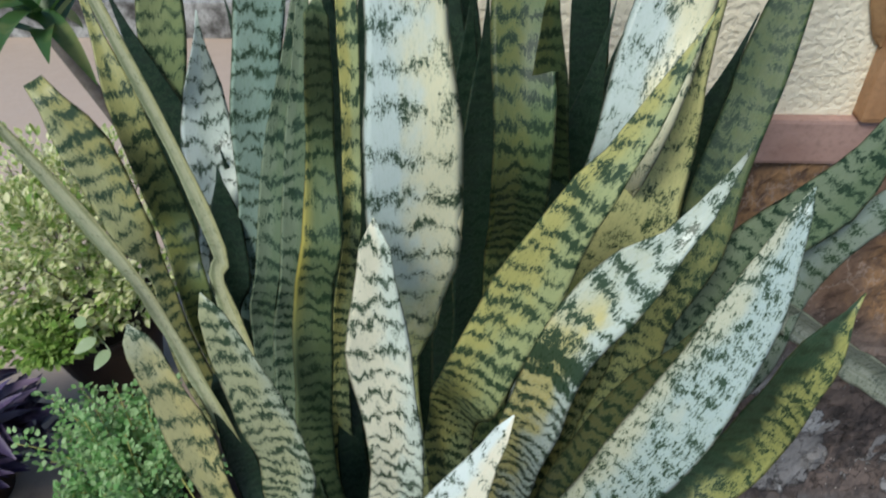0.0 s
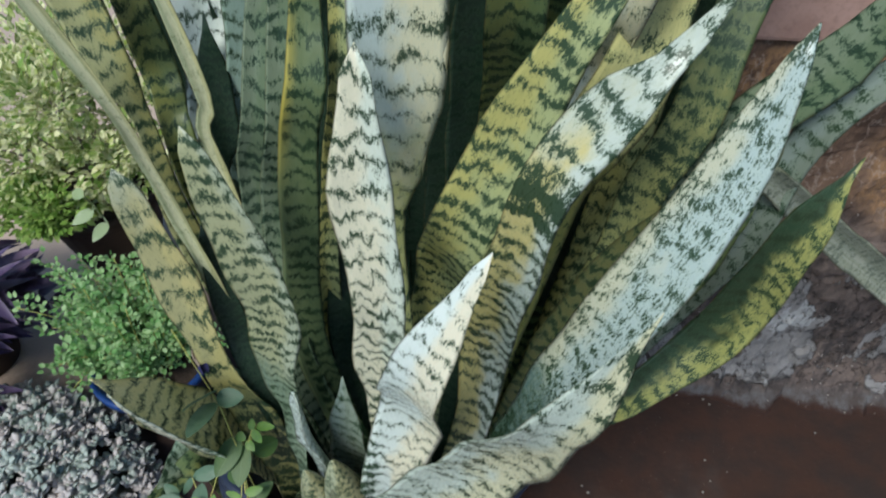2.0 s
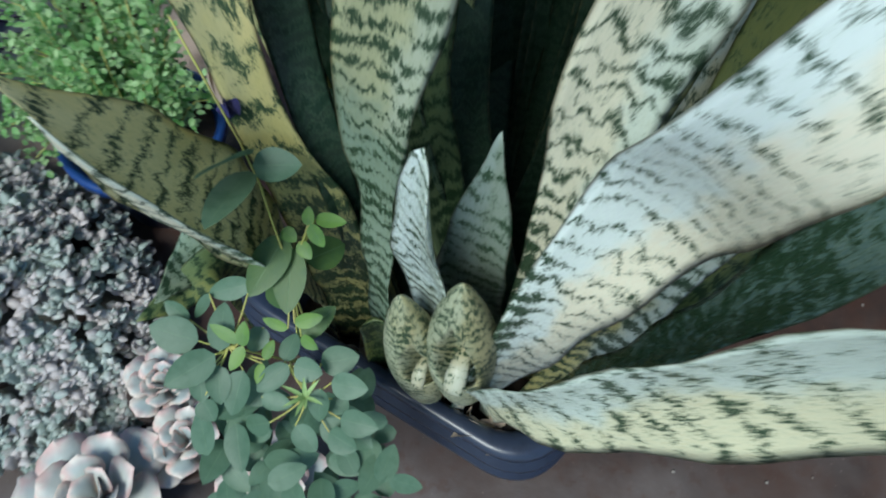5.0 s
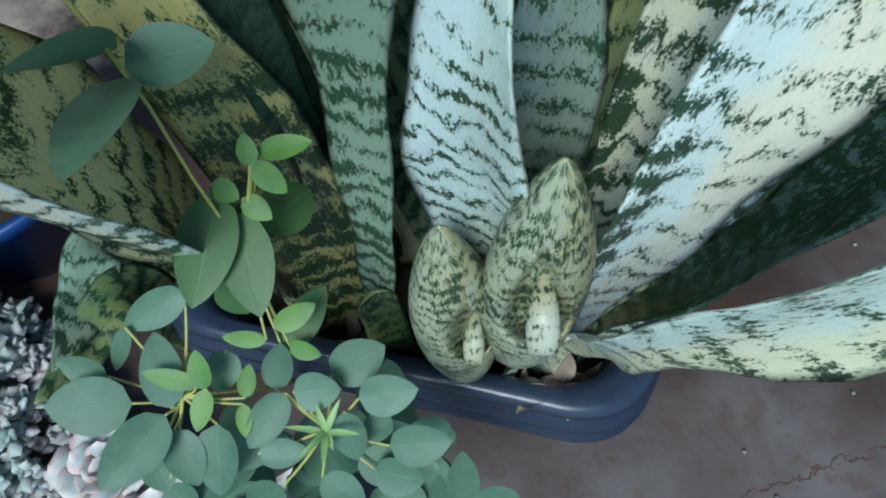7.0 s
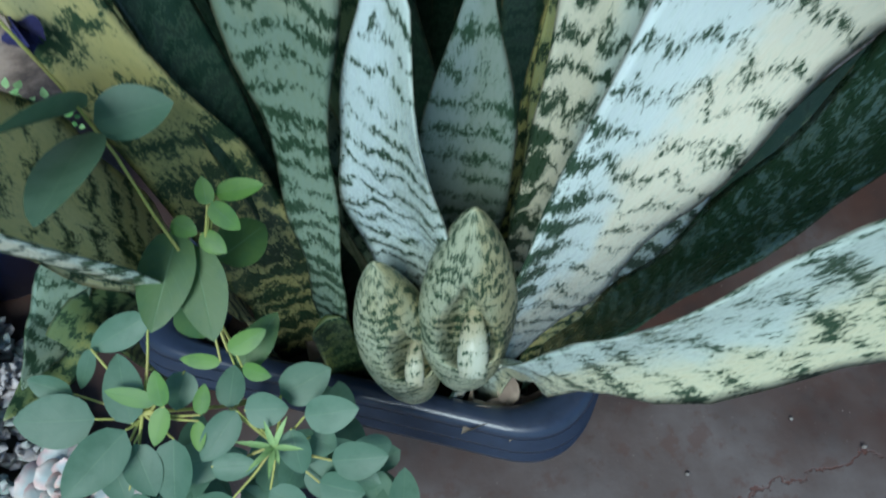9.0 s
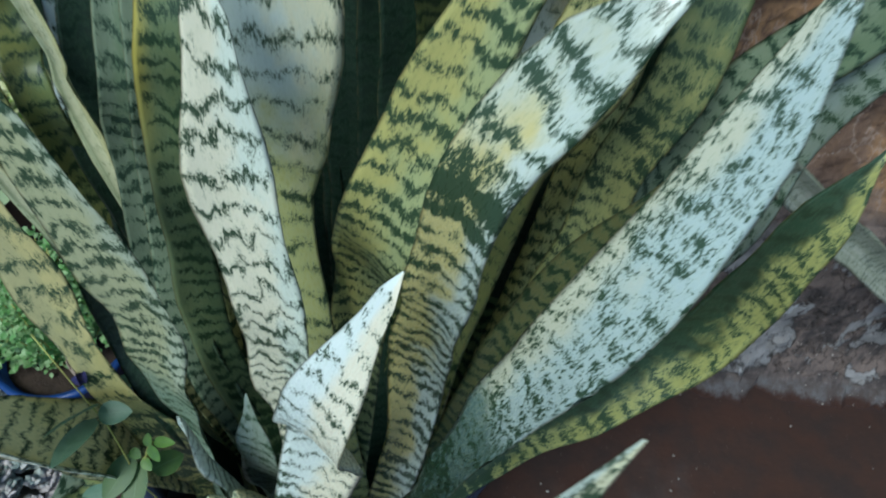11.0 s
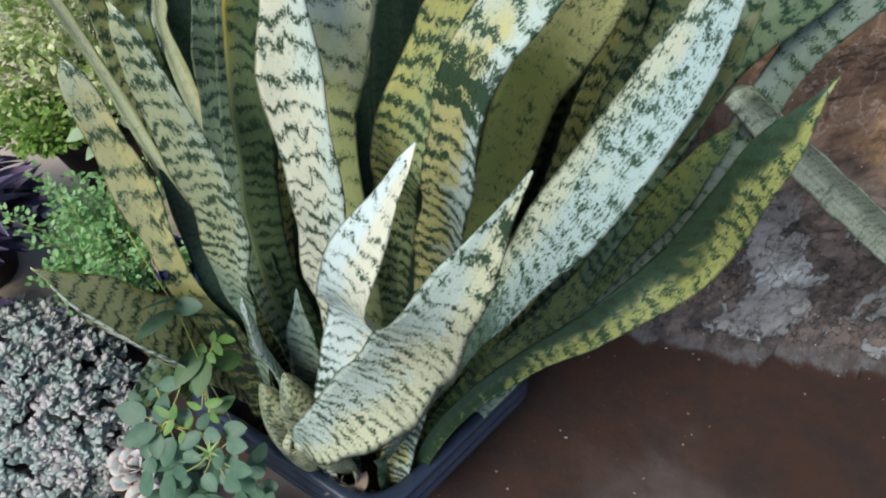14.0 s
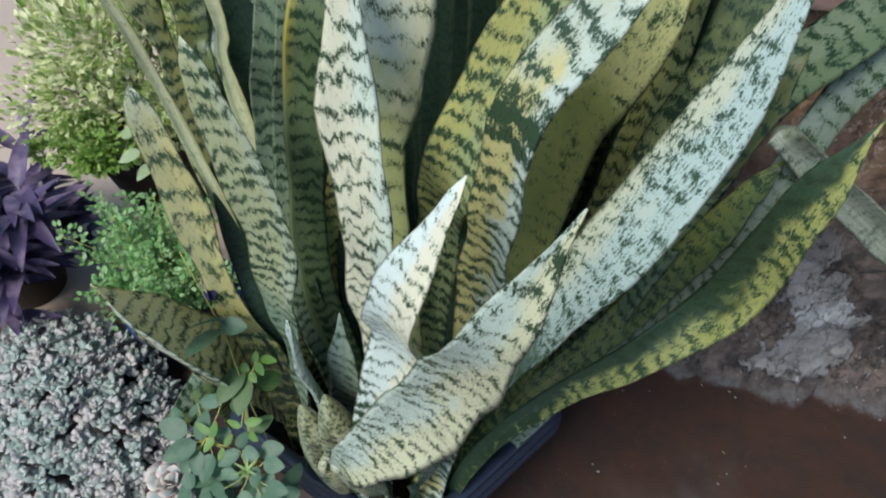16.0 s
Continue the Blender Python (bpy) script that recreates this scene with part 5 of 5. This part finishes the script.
# ---- purple plant
round_pot("plastic_pot", "dark plastic pot holding the purple plant", (-0.90, 0.80), 0.10, 0.07, 0.13, POT_DARK)
purple = thing("purple_plant", "sprawling plant with long dusky purple pointed leaves", "plant", place=(-0.90, 0.80, 0.11))
rng = random.Random(12)
for k in range(26):
    a = rng.uniform(0, 2 * math.pi)
    reach = rng.uniform(0.04, 0.20)
    root = Vector((-0.90 + 0.05 * math.cos(a), 0.80 + 0.05 * math.sin(a), 0.11))
    end = Vector((-0.90 + reach * math.cos(a), 0.80 + reach * math.sin(a), rng.uniform(0.04, 0.30)))
    bm = bmesh.new()
    tube(bm, [root, (root + end) / 2 + Vector((0, 0, 0.04)), end], 0.004, 0.003, 6, 8)
    ob = part("stem", bm, PURPLE, purple, "purple fleshy stem")
    ob.matrix_parent_inverse = purple.matrix_basis.inverted()
    for i in range(7):
        f = 0.35 + 0.65 * i / 7
        p = root.lerp(end, f) + Vector((0, 0, 0.04 * math.sin(math.pi * f)))
        b = a + rng.choice((-1, 1)) * rng.uniform(0.3, 1.5)
        s = rng.uniform(0.09, 0.15)
        e = Vector((math.cos(b), math.sin(b), rng.uniform(-0.35, 0.75))).normalized() * s
        bm = bmesh.new()
        blade(bm, p, p + e, s * 0.26, (0, 0, 1), 0.5, rng.uniform(0.1, 0.35), 8, None, 0.6)
        ob = part("leaf", bm, PURPLE, purple)
        ob.matrix_parent_inverse = purple.matrix_basis.inverted()
bm = bmesh.new()
for k in range(3):
    b = k * 2.1
    p = Vector((-0.80, 0.635, 0.20))
    blade(bm, p, p + Vector((math.cos(b), math.sin(b), 0.5)) * 0.016, 0.014, (0, 0, 1), 0.2, 0.1, 5)
tube(bm, [(-0.90, 0.80, 0.12), (-0.84, 0.72, 0.21), (-0.80, 0.636, 0.199)], 0.0025, 0.002, 5, 8)
ob = part("flower", bm, PETAL, purple, "small three-petalled pink flower")
ob.matrix_parent_inverse = purple.matrix_basis.inverted()

# ---- fine-leaved green plant in a blue pot
round_pot("blue_pot", "small bright blue plastic pot with the fine-leaved plant", (-0.47, 0.74), 0.105, 0.075, 0.15, POT_BLUE)
fern = thing("fine_leaved_plant", "fresh green plant with tiny dense leaflets in a blue pot", "plant", place=(-0.47, 0.74, 0.13))
rng = random.Random(31)
fronds, leaflets = bmesh.new(), bmesh.new()
for k in range(46):
    a = rng.uniform(0, 2 * math.pi)
    reach = rng.uniform(0.05, 0.185)
    root = Vector((-0.47 + 0.04 * math.cos(a), 0.74 + 0.04 * math.sin(a), 0.125))
    end = Vector((-0.49 + reach * math.cos(a), 0.775 + reach * 0.75 * math.sin(a), 0.175 + rng.uniform(-0.01, 0.17) * (1.25 - reach * 3)))
    line = [root, (root + end) / 2 + Vector((0, 0, 0.05)), end]
    tube(fronds, line, 0.0016, 0.0008, 4, 8)
    for p, where, q in glide(line, 20)[4:]:
        for j in range(7):
            d = Vector((rng.gauss(0, 1), rng.gauss(0, 1), rng.gauss(0.3, 0.8))).normalized()
            o = p + d * rng.uniform(0.002, 0.022)
            s = rng.uniform(0.008, 0.014)
            blade(leaflets, o, o + (d + Vector((0, 0, 0.3))).normalized() * s, s * 0.7, (rng.uniform(-0.4, 0.4), -0.3, 1), 0.2, 0.1, 3)
ob = part("fronds", fronds, STEM, fern, "thin green stalks")
ob.matrix_parent_inverse = fern.matrix_basis.inverted()
ob = tagged(part("leaflet_mass", leaflets, FRESH, fern, "tiny fresh green leaflets"), kind="stuff")
ob.matrix_parent_inverse = fern.matrix_basis.inverted()

# ---- mat of grey succulents in a low bowl
mat_c = Vector((-0.615, 0.50, 0))
bowl = round_pot("low_bowl", "low dark bowl under the grey succulents", (-0.615, 0.50), 0.13, 0.10, 0.07, POT_DARK)
succ = thing("grey_succulents", "dense mat of small grey-green succulent rosettes", "plant", place=(-0.60, 0.48, 0.06))
rng = random.Random(8)
bm = bmesh.new()
tilt = radians(-32)
for k in range(1150):
    r, a = math.sqrt(rng.random()), rng.uniform(0, 2 * math.pi)
    lx, ly = r * math.cos(a) * 0.27, r * math.sin(a) * 0.185
    x, y = mat_c.x + lx * math.cos(tilt) - ly * math.sin(tilt), mat_c.y + lx * math.sin(tilt) + ly * math.cos(tilt)
    z = 0.03 + 0.10 * (1 - r * r) + 0.014 * noise.noise(Vector((x * 14, y * 14, 3))) + rng.uniform(-0.010, 0.016)
    c = Vector((x, y, z))
    spin = rng.uniform(0, 6.28)
    lean = Vector((lx * 1.5 + rng.uniform(-0.4, 0.4), ly * 1.5 + rng.uniform(-0.4, 0.4), 1)).normalized()
    u = lean.orthogonal().normalized()
    w = lean.cross(u)
    size = rng.uniform(0.017, 0.030)
    for j in range(6):
        b = spin + j * 2.4
        out = u * math.cos(b) + w * math.sin(b)
        e = (out * (0.45 + 0.08 * j) + lean * (1.1 - 0.10 * j)).normalized() * size * (0.55 + 0.07 * j) * rng.uniform(0.7, 1.25)
        blade(bm, c, c + e, size * 0.62, lean, 0.15, 0.05, 4, None, 1.6, size * 0.16)
ob = tagged(part("leaf_mass", bm, GHOST, succ, "small plump grey-green leaves"), kind="stuff")
ob.matrix_parent_inverse = succ.matrix_basis.inverted()
bm = bmesh.new()
ring_n = 40
rings = []
for r, z in ((0.96, 0.0), (0.93, 0.02), (0.66, 0.060), (0.35, 0.088), (0.01, 0.098)):
    row = []
    for i in range(ring_n):
        a = 2 * math.pi * i / ring_n
        lx, ly = r * math.cos(a) * 0.25, r * math.sin(a) * 0.17
        row.append(Vector((mat_c.x + lx * math.cos(tilt) - ly * math.sin(tilt), mat_c.y + lx * math.sin(tilt) + ly * math.cos(tilt), z)))
    rings.append(row)
skin(bm, rings)
ob = part("stem_mat", bm, UNDER, succ, "dark tangle of stems")
ob.matrix_parent_inverse = succ.matrix_basis.inverted()


# ---- rosettes
def rosette(centre, size, spin, pot_r):
    x, y, z = centre
    round_pot("small_pot", "small dark pot under a pink-edged rosette", (x, y), pot_r, pot_r * 0.8, z - 0.005, POT_DARK)
    ros = thing("rosette_succulent", "blue-grey rosette succulent with pink leaf edges in a small pot", "succulent", "rosette succulents", (x, y, z))
    for j in range(18):
        f = j / 17
        b = spin + j * 2.4
        out = Vector((math.cos(b), math.sin(b), 0))
        e = (out * (0.40 + 0.75 * f) + Vector((0, 0, 1.0 - 0.85 * f))).normalized() * size * (0.5 + 0.5 * f)
        base = out * size * 0.10 * f
        bm = bmesh.new()
        uv = bm.loops.layers.uv.new("UVMap")
        blade(bm, base, base + e, size * (0.40 + 0.42 * f), (0, 0, 1), 0.30, -0.12, 9, uv, 2.1, size * 0.03, 0.6)
        part("leaf", bm, ROSY, ros)


rosette((-0.373, 0.275, 0.085), 0.085, 0.3, 0.05)
rosette((-0.296, 0.352, 0.085), 0.055, 1.3, 0.04)
rosette((-0.344, 0.412, 0.085), 0.050, 2.2, 0.04)
rosette((-0.176, 0.305, 0.085), 0.075, 0.9, 0.04)

# ---- cane plant behind the bush
cane = thing("cane_plant", "cane plant with a bare ringed stem and green strap leaves", "plant", place=(-0.50, 1.30, 0))
bm = bmesh.new()
tube(bm, [(-0.50, 1.30, 0.0), (-0.50, 1.22, 0.35), (-0.515, 1.12, 0.66), (-0.55, 1.07, 0.86)], 0.013, 0.011, 10, 24)
ob = part("stem", bm, BARK, cane, "grey ringed stem")
ob.matrix_parent_inverse = cane.matrix_basis.inverted()
rng = random.Random(3)
for k in range(15):
    a = rng.uniform(0, 6.28)
    bm = bmesh.new()
    p = Vector((-0.553, 1.068, 0.85 + 0.004 * k))
    e = Vector((math.cos(a), math.sin(a), rng.uniform(-0.5, 0.9))).normalized() * rng.uniform(0.17, 0.26)
    blade(bm, p, p + e, 0.034, (0, 0, 1), 0.35, 0.3, 12, None, 0.6)
    ob = part("leaf", bm, STRAP, cane)
    ob.matrix_parent_inverse = cane.matrix_basis.inverted()

# ---- crumbs on the ground
rng = random.Random(14)
bm = bmesh.new()
for k in range(60):
    x, y = rng.uniform(0.1, 1.1), rng.uniform(0.15, 0.84)
    s = rng.uniform(0.0012, 0.0032)
    r = bmesh.ops.create_icosphere(bm, subdivisions=1, radius=s)
    for v in r["verts"]:
        v.co = Vector((v.co.x * rng.uniform(0.7, 1.6), v.co.y, v.co.z * 0.6)) + Vector((x, y, 0.004))
tagged(part("crumbs", bm, simple("pale_crumbs", (0.28, 0.26, 0.23), (0.2, 0.17, 0.15), 30.0)), "pale crumbs of plaster scattered on the ground", "debris", kind="stuff")
